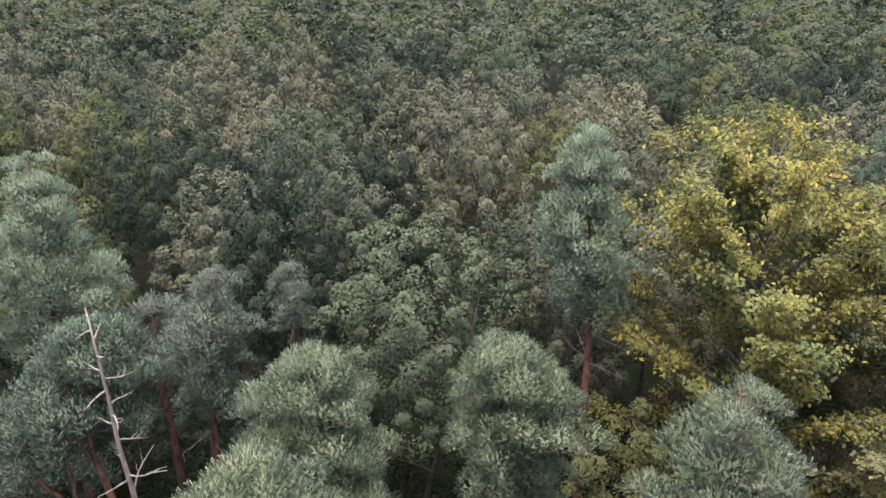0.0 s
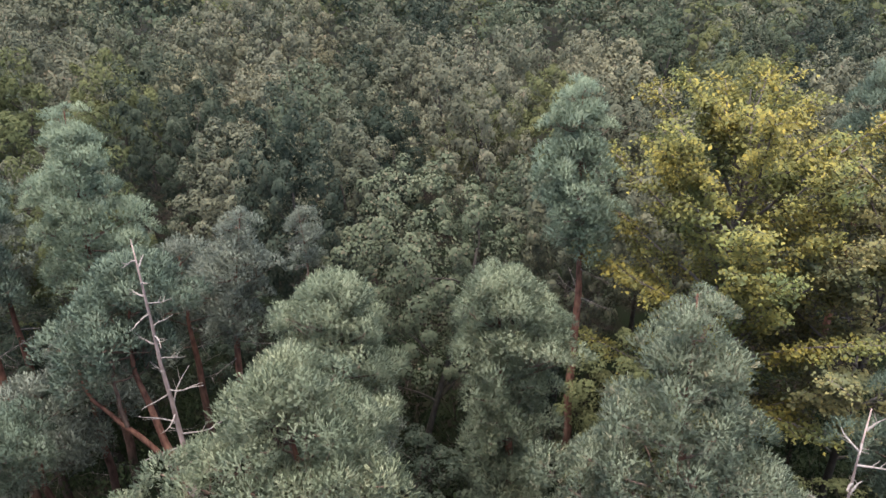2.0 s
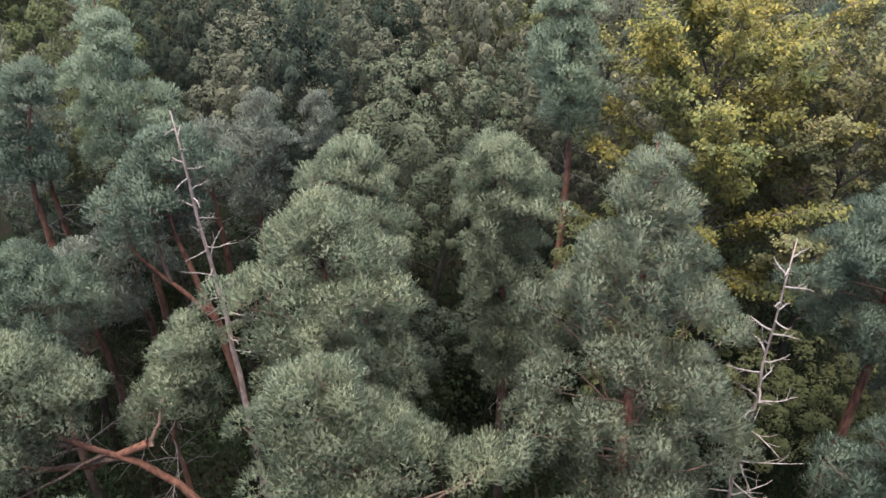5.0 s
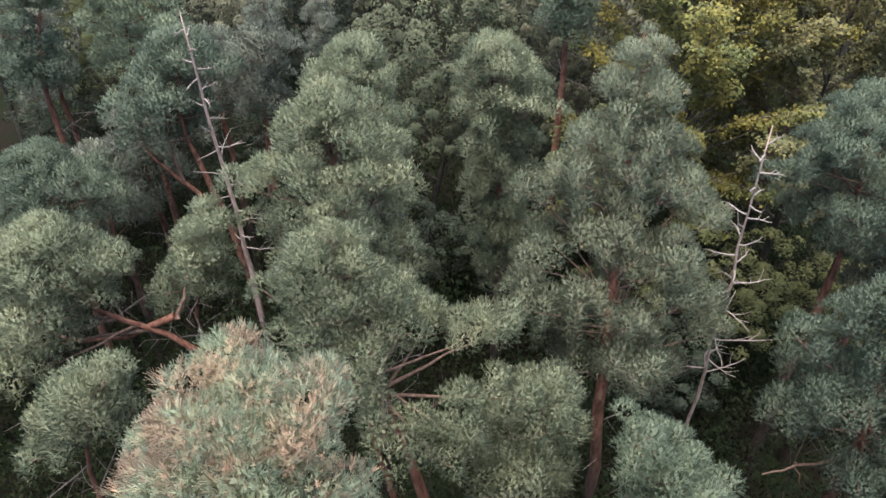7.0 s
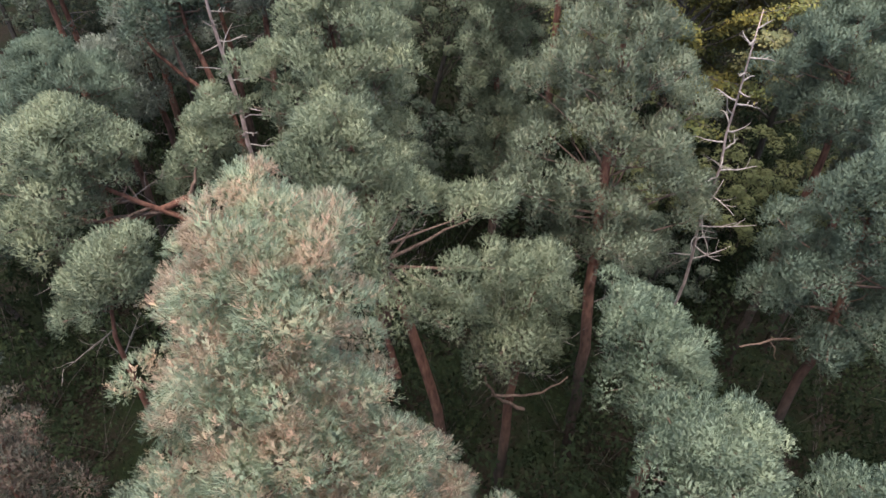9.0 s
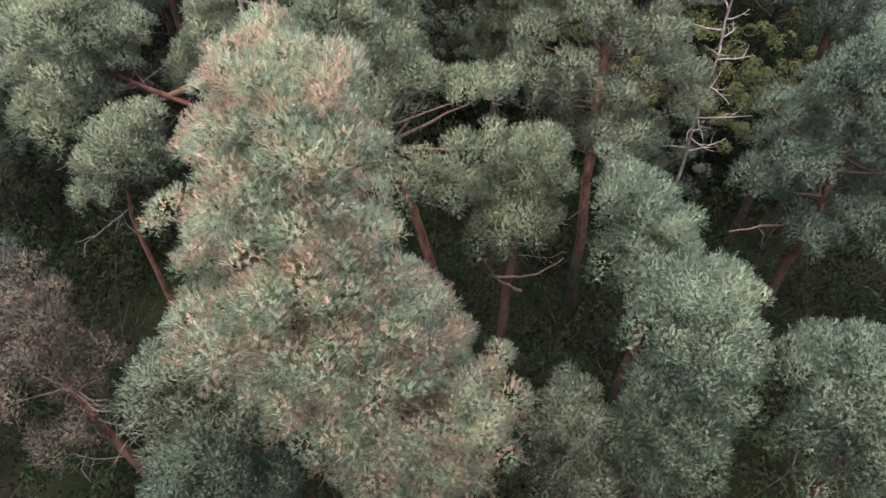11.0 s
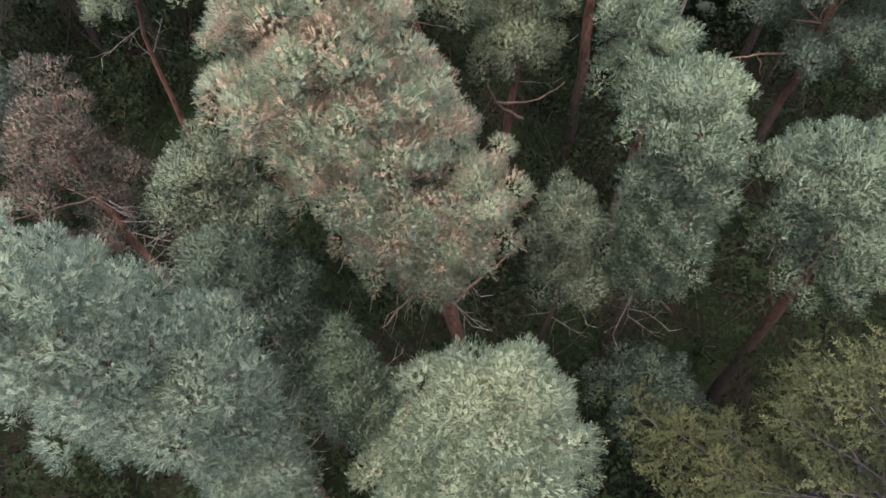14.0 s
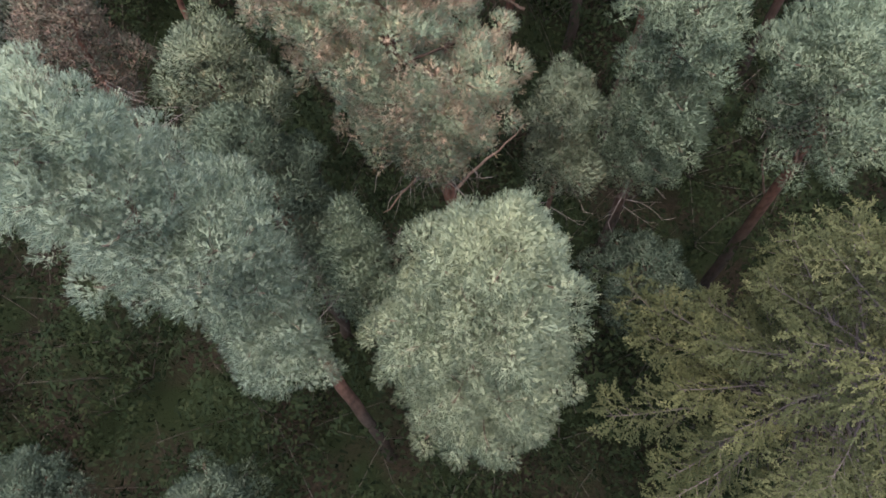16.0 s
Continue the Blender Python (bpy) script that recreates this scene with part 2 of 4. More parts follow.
def leaves(where, normals, size=0.12, jitter=0.7, narrow=0.75, folded=True, soft=0.3, hang=0.0):
    """Leaf blades: two folded triangles each, or one where they are small in the view."""
    where = np.asarray(where, float)
    n = len(where)
    up = unit(np.asarray(normals, float) + rng.normal(size=(n, 3)) * jitter)
    along = rng.normal(size=(n, 3)) - np.array([0, 0, hang])
    along = unit(along - up * np.sum(along * up, 1)[:, None])
    across = np.cross(up, along)
    s = (size * rng.uniform(0.65, 1.35, n))[:, None]
    nrm = unit(np.asarray(normals, float)) + up * soft
    l, r = where + across * s * narrow * 0.5 + up * s * 0.12, where - across * s * narrow * 0.5 + up * s * 0.12
    if not folded:
        v = np.stack([where + along * s * 0.7, l - along * s * 0.35, r - along * s * 0.35], 1).reshape(-1, 3)
        return v, np.arange(3 * n).reshape(-1, 3), np.repeat(nrm, 3, 0)
    a, b = where - along * s * 0.5, where + along * s * 0.5 - up * s * 0.12
    v = np.stack([a, l, b, r], 1).reshape(-1, 3)
    k = np.arange(n)[:, None] * 4
    return v, np.concatenate([k + np.array([[0, 1, 2]]), k + np.array([[0, 2, 3]])]), np.repeat(nrm, 4, 0)


def thing(name, x, y, z, label, category, group="", kind=""):
    ob = new(name)
    ob.empty_display_size = 0.3
    ob.location = (x, y, z)
    return tagged(ob, label, category, group, kind)


def part(name, mesh, parent, material=None, m=None, label=""):
    ob = new(name, mesh)
    ob.parent = parent
    if m is not None:
        ob.matrix_basis = m
    if material is not None:
        ob.material_slots[0].link = "OBJECT"
        ob.material_slots[0].material = material
    return tagged(ob, label) if label else ob


# ---- ground ----


def rise(x, y):
    return 0.5 * noise.noise((x * 0.05, y * 0.05, 0.3)) + 0.15 * noise.noise((x * 0.3, y * 0.3, 1.7))


def ground():
    xs = np.concatenate([[-900, -500, -250, -120, -60], np.arange(-30, 31, 1.0), [60, 120, 250, 500, 900]])
    ys = np.concatenate([[-600, -250, -120, -60], np.arange(-25, 46, 1.0), [70, 120, 220, 420, 800, 1500]])
    v = np.array([(x, y, rise(x, y) if abs(x) < 130 and y < 130 else 0.0) for y in ys for x in xs])
    i, j = np.meshgrid(np.arange(len(ys) - 1), np.arange(len(xs) - 1), indexing="ij")
    a = (i * len(xs) + j).ravel()
    t = np.concatenate([np.stack([a, a + 1, a + len(xs) + 1], 1), np.stack([a, a + len(xs) + 1, a + len(xs)], 1)])
    return tagged(new("ground", raw_mesh("ground", v, t, SOIL, True)), "forest floor of needle litter and moss, darkened for shade", "ground", kind="structure")


ground()

# ---- pines ----
TUFT = {"hero": (0.09, 0.11, 3, 7, 0.0055), "near": (0.10, 0.12, 3, 4, 0.0095), "mid": (0.10, 0.125, 2, 5, 0.0135), "far": (0.10, 0.135, 2, 3, 0.024)}
PAD = {"hero": 86, "near": 82, "mid": 76, "far": 60}
TILTS = (0.0, 0.55, 1.05)
pads = {}


def curve(start, way, length, lift, k=6, wobble=0.05):
    """A branch's line that bends up (lift > 0) or down."""
    p, d, pts = np.array(start, float), unit(np.array(way, float)), []
    for q in range(k):
        pts.append(p.copy())
        d = unit(d + np.array([0, 0, lift / k]) + rng.normal(size=3) * wobble)
        p = p + d * length / (k - 1)
    return np.array(pts)


def shoots(line, start, step):
    """Tuft places and ways along the outer part of a line."""
    seg = np.linalg.norm(np.diff(line, axis=0), axis=1)
    s = np.concatenate([[0], np.cumsum(seg)])
    at = np.arange(s[-1] * start, s[-1], step)
    at = np.append(at, s[-1])
    p = np.stack([np.interp(at, s, line[:, c]) for c in range(3)], 1)
    q = np.stack([np.interp(at - 0.05, s, line[:, c]) for c in range(3)], 1)
    return p, unit(p - q + 1e-6)


def make_pad(lod, tilt):
    """A rounded pad of needle shoots round the local z, which will lean by that tilt; the shoots turn up to the light."""
    top = np.array([-math.sin(tilt), 0, math.cos(tilt)])
    where, ways, soft = [], [], []
    for big, at, share in ((0.42, (0, 0, 0), 0.62), (0.26, (0.36, 0.16, -0.08), 0.19), (0.26, (-0.24, -0.34, -0.1), 0.19)):
        n = int(PAD[lod] * share * rng.uniform(0.9, 1.1))
        k = np.arange(n) + 0.5
        z, phi = 1 - 1.35 * k / n, k * 2.39996 + rng.uniform(0, 6)
        e = np.stack([np.sqrt(1 - z ** 2) * np.cos(phi), np.sqrt(1 - z ** 2) * np.sin(phi), z], 1)
        where.append(np.array(at) + e * big * np.array([1, 1, 0.75]) * rng.uniform(0.88, 1.06, (n, 1)) - e * 0.12)
        ways.append(e * 0.75 + top * 0.6 + rng.normal(size=e.shape) * 0.1)
        soft.append(e + top * 0.35)
    v, t, nrm = tufts(np.concatenate(where), np.concatenate(ways), *TUFT[lod], top, 0.8, np.concatenate(soft))
    return raw_mesh("needles", v, t, PINE, normals=nrm)


def pad_of(lod, tilt):
    e = min(TILTS, key=lambda v: abs(v - tilt))
    if (lod, e) not in pads:
        pads[lod, e] = [make_pad(lod, e) for _ in range(4)]
    return pads[lod, e][int(rng.integers(4))]


def make_dead_twig():
    main = curve((0, 0, 0), (1, 0, 0.1), 1.1, rng.uniform(-0.5, 0.2), 6, 0.14)
    wood = [tube(main, np.linspace(0.016, 0.003, 6), 4)]
    for q in range(6):
        a = main[1 + q % 5]
        wood.append(tube(curve(a, (rng.uniform(0.2, 1), rng.uniform(-1, 1), rng.uniform(-0.6, 0.3)), rng.uniform(0.25, 0.6), -0.2, 4, 0.2), np.linspace(0.007, 0.002, 4), 3))
    return raw_mesh("dead_twig", *joined(wood), TWIG_BARK)


dead_twigs = [make_dead_twig() for _ in range(4)]


def trunk_line(points, k=14):
    """A smooth line through a few points, from the foot up."""
    pts = np.array(points, float)
    s = np.concatenate([[0], np.cumsum(np.linalg.norm(np.diff(pts, axis=0), axis=1))])
    t = np.linspace(0, s[-1], k)
    line = np.stack([np.interp(t, s, pts[:, c]) for c in range(3)], 1)
    for _ in range(3):
        line[1:-1] = (line[:-2] + 2 * line[1:-1] + line[2:]) / 4
    line[1:-1, :2] += rng.normal(size=(k - 2, 2)) * 0.03
    return line


def pine(rows, needles=PINE, lod="mid", foot=None, thick=0.17, twigs=5, label="", seed=0, via=(), limbs=(), fill=1.0, size=1.0, ragged=0.45):
    """A pine. rows: middle, height and radius of its crown from the tip down; foot: where the trunk meets the ground, if it leans;
    via: points that the trunk passes; limbs: lines of bare limbs with their thickness; fill: how closely the crown is set with pads."""
    global rng
    rng = np.random.default_rng(1000 + seed)
    axis = np.array(rows, float)
    axis[:, 3] *= 1.0 if lod == "hero" else 1.07
    tip, low = axis[0], axis[-1]
    fx, fy = foot or (low[0] + rng.uniform(-0.3, 0.3), low[1] + rng.uniform(-0.3, 0.3))
    z0 = rise(fx, fy) - 0.05
    base = np.array((fx, fy, z0))
    ob = thing("pine_tree", fx, fy, z0, label or "tall pine with orange bark and tufted crown", "tree", "pines of the stand")
    stem = [tuple(p) for p in (np.array(via).reshape(-1, 3) - base)] or [tuple(low[:3] - base)]
    line = trunk_line([(0, 0, 0), *stem, tuple((axis[len(axis) // 2, :3] + low[:3]) / 2 - base), tuple(tip[:3] - base - np.array([0, 0, 0.3]))], 16)
    high = line[-1, 2]
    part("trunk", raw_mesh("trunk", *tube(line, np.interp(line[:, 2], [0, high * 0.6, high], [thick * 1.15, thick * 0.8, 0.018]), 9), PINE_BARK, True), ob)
    for wide, *points in limbs:
        bow = trunk_line(np.array(points) - base, 9)
        part("limb", raw_mesh("limb", *tube(bow, np.linspace(wide, wide * 0.4, 9), 7), LIMB_BARK if wide < 0.09 else PINE_BARK, True), ob)

    def on_trunk(z):
        return np.array([np.interp(z, line[:, 2], line[:, c]) for c in range(3)])

    # boughs that end about the crown's hull, each a ragged shelf of needle pads
    steps = np.linspace(0, len(axis) - 1, 120)
    hull = np.stack([np.interp(steps, np.arange(len(axis)), axis[:, c]) for c in range(4)], 1)
    weight = (hull[:, 3] + 0.2) * np.maximum(np.linalg.norm(np.gradient(hull[:, :3], axis=0), axis=1) + np.abs(np.gradient(hull[:, 3])) * 0.6, 1e-4)
    share = np.cumsum(weight) / weight.sum()
    count = max(7, int(2 * math.pi * weight.sum() / (2.1 * size * size) * fill))
    for q in range(count):
        x, y, z, r = (np.interp((q + rng.uniform(0.0, 1.0)) / count, share, hull[:, c]) for c in range(4))
        turn = q * 2.39996 + rng.uniform(-0.35, 0.35)
        out = np.array([math.cos(turn), math.sin(turn), 0])
        side = np.array([-out[1], out[0], 0])
        bumpy = noise.noise((x + out[0] * r * 0.7 + seed * 7.1, y + out[1] * r * 0.7, z * 0.9))
        if bumpy < -0.3 and r > 0.8 and ragged > 0.4:
            continue
        reach = max(0.45, min(1.14, rng.uniform(0.8, 1.08) + 0.28 * bumpy if lod == "hero" else rng.uniform(0.74, 1.1) + ragged * bumpy))
        h = (z - low[2]) / max(0.5, tip[2] - low[2])
        span = max(0.05, r * reach - 0.3 * size)
        end = np.array([x, y, z]) + out * span - base
        start = on_trunk(min(high - 0.1, max(high * 0.3, end[2] - 0.1 - span * (0.1 + 0.6 * h))))
        length = float(np.linalg.norm(end - start))
        bend = (start * 0.4 + end * 0.6) - np.array([0, 0, 0.1 * span]) + rng.normal(size=3) * 0.06
        bow = trunk_line([start, bend, end - np.array([0, 0, 0.08])], 7)
        wood, held = [tube(bow, np.linspace(0.014 + 0.012 * length, 0.008, 7), 5)], []
        for k in range(1 if r < 0.25 else 3 if r < 0.6 else int(rng.integers(4, 7))):
            back = 0.0 if k == 0 else rng.uniform(0.25, 0.9) * min(1.0, span + 0.2) * size
            wide = 0.0 if k == 0 else (1 if k % 2 else -1) * rng.uniform(0.2, 0.56) * size
            p = end - out * back + side * wide + np.array([0, 0, back * (0.32 + 0.4 * (h - 0.5)) - 0.2 * abs(wide) + rng.uniform(-0.07, 0.07)])
            lean = max(0.0, (0.95 - 0.8 * h) * (1.0 if k == 0 else 0.65) * min(1.0, r)) + rng.uniform(-0.12, 0.12)
            held.append((p, turn + (1.1 * wide / size if k else 0), lean, size * rng.uniform(0.66, 1.0) * min(1.0, 0.5 + 0.5 * r)))
            f = bow[max(1, min(5, int(6 - back / max(0.3, length) * 6)))]
            wood.append(tube(np.stack([f, (f + p) / 2 - np.array([0, 0, 0.05]) + rng.normal(size=3) * 0.03, p - np.array([0, 0, 0.05])]), [0.012, 0.008, 0.005], 4))
        bough = part("bough", raw_mesh("bough", *joined(wood), LIMB_BARK, True), ob)
        for p, way, lean, g in held:
            part("needles", pad_of(lod, lean), bough, needles, Matrix.LocRotScale(p, Euler((0, lean, way)), (g, g, g * rng.uniform(0.9, 1.25))))
    for q in range(twigs):
        z = low[2] - z0 - rng.uniform(-1.2, 2.0)
        g = rng.uniform(0.7, 1.4)
        part("dead_branch", dead_twigs[q % 4], ob, None, Matrix.LocRotScale(on_trunk(z), Euler((0, radians(rng.uniform(-20, 15)), rng.uniform(0, 6.3))), (g, g, g)))
    return ob


def dome(x, y, top, radius, deep):
    """Rows of a plain rounded crown."""
    return [(x, y, top - deep * h, radius * r) for h, r in ((0, 0.2), (0.1, 0.55), (0.3, 0.85), (0.6, 1.0), (1.0, 0.8))]


# the row farthest off
pine([(-12.2, 20.3, 20.3, 0.2), (-12.25, 20.3, 19.4, 0.6), (-11.9, 20.3, 18.4, 1.4), (-12.4, 20.3, 17.4, 1.5), (-12.2, 20.3, 16.1, 2.0), (-12.3, 20.3, 15.0, 2.0), (-12.5, 20.3, 13.8, 1.7)], PINE, "far", seed=1, ragged=0.6, label="tall grey-green pine with a broken tiered crown")
pine([(-13.6, 17.8, 18.5, 0.3), (-14.0, 17.8, 17.7, 0.9), (-14.6, 17.8, 16.7, 1.4), (-14.9, 17.8, 15.5, 1.4), (-14.9, 17.8, 14.2, 1.3)], SHADED_PINE, "far", size=1.15, seed=2, ragged=0.6)
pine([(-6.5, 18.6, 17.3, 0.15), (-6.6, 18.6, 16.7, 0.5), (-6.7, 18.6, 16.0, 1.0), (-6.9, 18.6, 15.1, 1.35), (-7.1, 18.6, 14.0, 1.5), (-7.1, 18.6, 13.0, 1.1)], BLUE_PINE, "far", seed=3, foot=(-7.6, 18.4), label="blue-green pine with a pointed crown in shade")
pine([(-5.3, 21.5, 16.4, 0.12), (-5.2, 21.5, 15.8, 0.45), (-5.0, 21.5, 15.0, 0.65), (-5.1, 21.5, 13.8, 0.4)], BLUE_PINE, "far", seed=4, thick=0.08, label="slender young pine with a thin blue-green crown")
pine([(-8.5, 15.3, 17.0, 0.5), (-8.7, 15.3, 16.4, 1.3), (-9.1, 15.3, 15.6, 1.95), (-9.5, 15.3, 14.6, 2.1), (-9.9, 15.3, 13.6, 1.5)], SHADED_PINE, "far", size=1.15, seed=5, twigs=9, foot=(-7.3, 14.3), via=[(-7.5, 14.4, 8.0), (-8.05, 14.5, 10.6), (-8.3, 14.6, 12.1)], limbs=[(0.1, (-8.05, 14.5, 10.6), (-9.1, 14.4, 12.1), (-9.5, 14.4, 12.6), (-10.3, 14.5, 12.9), (-10.3, 14.6, 14.0)), (0.07, (-9.2, 14.4, 12.2), (-9.4, 14.5, 13.2), (-9.4, 14.8, 14.6))], label="pine with a rounded crown above bare forked limbs")
pine([(4.1, 19.3, 21.1, 0.3), (4.1, 19.3, 20.4, 0.65), (4.0, 19.3, 19.7, 1.15), (4.1, 19.3, 18.7, 1.45), (4.2, 19.3, 17.3, 1.6), (4.4, 19.3, 16.5, 1.3), (4.5, 19.3, 15.6, 0.8)], PINE, "far", seed=6, foot=(4.5, 19.1), twigs=8, ragged=0.35, label="tall slim blue-grey pine with a bare red trunk")
pine(dome(16.9, 25.0, 20.4, 1.9, 6.0), SHADED_PINE, "far", size=1.15, seed=7, label="grey-green pine behind a yellow-leaved tree")
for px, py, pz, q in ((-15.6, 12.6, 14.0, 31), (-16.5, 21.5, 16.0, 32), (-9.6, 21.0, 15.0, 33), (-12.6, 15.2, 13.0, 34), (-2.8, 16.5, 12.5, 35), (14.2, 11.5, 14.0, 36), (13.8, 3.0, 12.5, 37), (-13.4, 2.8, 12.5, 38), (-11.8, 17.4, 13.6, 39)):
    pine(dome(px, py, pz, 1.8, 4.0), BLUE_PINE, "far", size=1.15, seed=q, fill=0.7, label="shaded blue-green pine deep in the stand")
# the middle of the stand
pine([(-2.4, 12.0, 18.0, 0.3), (-2.8, 12.0, 17.5, 1.1), (-2.8, 12.0, 16.9, 1.6), (-2.6, 12.0, 16.2, 1.8), (-2.5, 12.0, 15.1, 1.75), (-2.5, 12.0, 13.6, 1.3)], GREEN_PINE, seed=8)
pine([(-3.0, 8.2, 18.5, 0.25), (-2.7, 8.2, 18.0, 1.0), (-2.9, 8.2, 17.1, 1.65), (-3.0, 8.2, 15.9, 2.3), (-2.9, 8.2, 15.0, 2.3), (-2.5, 8.2, 13.9, 1.9), (-2.1, 8.2, 12.9, 1.7)], GREEN_PINE, seed=9, foot=(-2.2, 8.6), ragged=0.6, label="bushy fresh-green pine with many upright shoots")
pine([(1.2, 13.4, 17.6, 0.35), (1.3, 13.4, 17.2, 0.85), (1.4, 13.4, 16.4, 1.65), (1.4, 13.4, 15.5, 1.8), (1.6, 13.4, 14.6, 1.5), (1.7, 13.4, 13.4, 1.35), (1.7, 13.4, 12.2, 1.15), (1.8, 13.3, 10.8, 1.0), (1.8, 13.2, 9.2, 0.9)], GREEN_PINE, seed=10, foot=(1.9, 13.1), twigs=10, label="fresh-green pine with a rounded top and drooping lower limbs")
pine([(4.3, 8.8, 19.8, 0.1), (4.35, 8.8, 19.3, 0.35), (4.35, 8.8, 18.7, 0.85), (4.4, 8.8, 17.9, 1.25), (4.3, 8.8, 17.0, 1.7), (4.3, 8.8, 15.6, 2.0), (4.4, 8.7, 14.3, 2.7), (4.5, 8.5, 13.0, 2.9), (4.8, 8.2, 11.6, 2.5), (4.7, 7.8, 10.4, 1.8)], GREY_PINE, seed=11, foot=(4.6, 6.4), via=[(4.35, 6.7, 9.5), (4.2, 7.2, 12.0)], thick=0.19, twigs=9, fill=0.9, ragged=0.5, label="broad grey-green pine with a wide conical crown")
pine([(-2.3, 3.9, 17.8, 0.1), (-2.3, 3.9, 17.2, 0.6), (-2.3, 3.9, 16.5, 1.1), (-2.2, 3.9, 15.8, 1.75), (-1.7, 3.9, 15.0, 2.1), (-0.9, 3.8, 14.2, 2.5), (-0.4, 3.6, 13.5, 2.3)], GREEN_PINE, "near", seed=12, foot=(0.2, 3.6), via=[(-0.5, 3.7, 9.0), (-1.4, 3.7, 13.0), (-2.0, 3.7, 15.0)], limbs=[(0.1, (-1.4, 3.8, 9.0), (-1.8, 3.9, 11.5), (-1.95, 3.9, 13.4))], twigs=9, label="leaning pine with a spreading crown and red trunk")
pine([(-12.6, 12.2, 14.6, 0.4), (-12.6, 12.2, 14.1, 1.2), (-12.4, 12.2, 13.1, 2.4), (-12.6, 12.2, 12.1, 2.6)], SHADED_PINE, seed=13, ragged=0.3, label="blue-grey pine with a broad flat crown")
pine([(-8.9, 5.6, 16.3, 0.5), (-9.0, 5.6, 15.9, 1.4), (-9.2, 5.6, 15.0, 2.0), (-9.4, 5.6, 14.1, 2.1), (-9.5, 5.6, 13.3, 1.6)], GREEN_PINE, seed=14, foot=(-4.2, 6.2), via=[(-4.6, 6.2, 8.0), (-5.7, 6.2, 11.2), (-6.75, 6.2, 13.4), (-8.0, 6.1, 13.0)], limbs=[(0.1, (-6.75, 6.2, 13.4), (-8.0, 6.1, 12.8), (-9.2, 6.0, 12.6), (-10.2, 5.8, 13.4)), (0.06, (-6.7, 6.2, 13.3), (-6.4, 6.7, 14.3))], label="forked green pine with a heavy sideways limb")
pine([(-6.1, 7.6, 15.3, 0.5), (-6.1, 7.6, 14.8, 0.95), (-6.6, 7.6, 13.8, 1.25), (-6.9, 7.6, 12.8, 1.2)], GREEN_PINE, seed=40, thick=0.11, fill=0.8, ragged=0.6, twigs=9, label="thin-crowned green pine with bare pale twigs")
pine([(-6.5, 2.4, 15.6, 0.4), (-6.9, 2.4, 15.0, 0.8), (-7.4, 2.4, 14.2, 1.1), (-7.7, 2.4, 13.4, 1.15)], GREEN_PINE, seed=15, thick=0.11)
pine([(2.1, 3.4, 13.6, 0.7), (1.8, 3.4, 13.0, 1.3), (1.7, 3.4, 12.2, 1.6), (1.7, 3.4, 11.2, 1.5)], GREEN_PINE, "near", seed=16, limbs=[(0.06, (2.0, 3.0, 8.6), (1.2, 2.9, 9.2), (0.9, 2.9, 10.2)), (0.045, (1.1, 2.9, 9.4), (2.2, 2.8, 9.4), (3.0, 2.9, 10.2))], label="low bushy green pine below its taller neighbours")
pine([(3.5, 1.9, 14.3, 0.35), (3.9, 1.9, 13.7, 0.9), (4.5, 1.7, 13.0, 1.35), (4.9, 1.5, 12.0, 1.6), (5.0, 1.5, 11.0, 1.4)], PINE, "near", seed=17, label="grey-green pine with a lopsided crown")
pine([(4.3, -1.9, 15.2, 0.5), (4.4, -1.9, 14.8, 1.0), (4.5, -2.0, 14.0, 1.4), (4.6, -2.0, 12.8, 1.45), (4.7, -2.0, 11.3, 1.4), (4.8, -2.0, 9.6, 1.3), (4.9, -2.0, 7.8, 1.1)], PINE, "near", seed=18)
pine([(11.4, 10.9, 16.8, 0.7), (11.6, 10.9, 15.9, 1.6), (11.8, 10.9, 14.7, 2.25), (12.0, 10.9, 13.7, 2.3), (12.3, 10.9, 12.5, 2.0)], SHADED_PINE, seed=19, ragged=0.35)
pine([(10.0, 5.2, 15.3, 0.4), (10.3, 5.2, 14.5, 1.5), (10.6, 5.2, 13.4, 2.1), (10.7, 5.2, 12.3, 2.5), (10.8, 5.2, 11.0, 2.5), (10.9, 5.2, 9.6, 2.0)], SHADED_PINE, seed=20, limbs=[(0.05, (10.3, 5.0, 9.2), (9.0, 4.6, 9.5), (7.9, 4.2, 9.75)), (0.03, (9.05, 4.75, 9.5), (9.3, 4.5, 8.8))], label="broad pine with a broken limb under its crown")
pine([(7.3, -3.0, 14.5, 0.7), (7.4, -3.0, 14.0, 1.4), (7.6, -2.9, 13.0, 1.9), (8.0, -2.8, 11.9, 2.0), (8.5, -2.7, 10.9, 1.6)], PINE, "near", seed=21, foot=(8.9, -3.0), via=[(8.6, -2.9, 5.7), (8.4, -2.9, 8.3), (8.25, -2.9, 10.4)], limbs=[(0.035, (8.5, -2.9, 7.4), (8.0, -2.4, 8.6), (7.7, -2.0, 10.0))], twigs=8, label="pine with a leaning red trunk and dense crown")
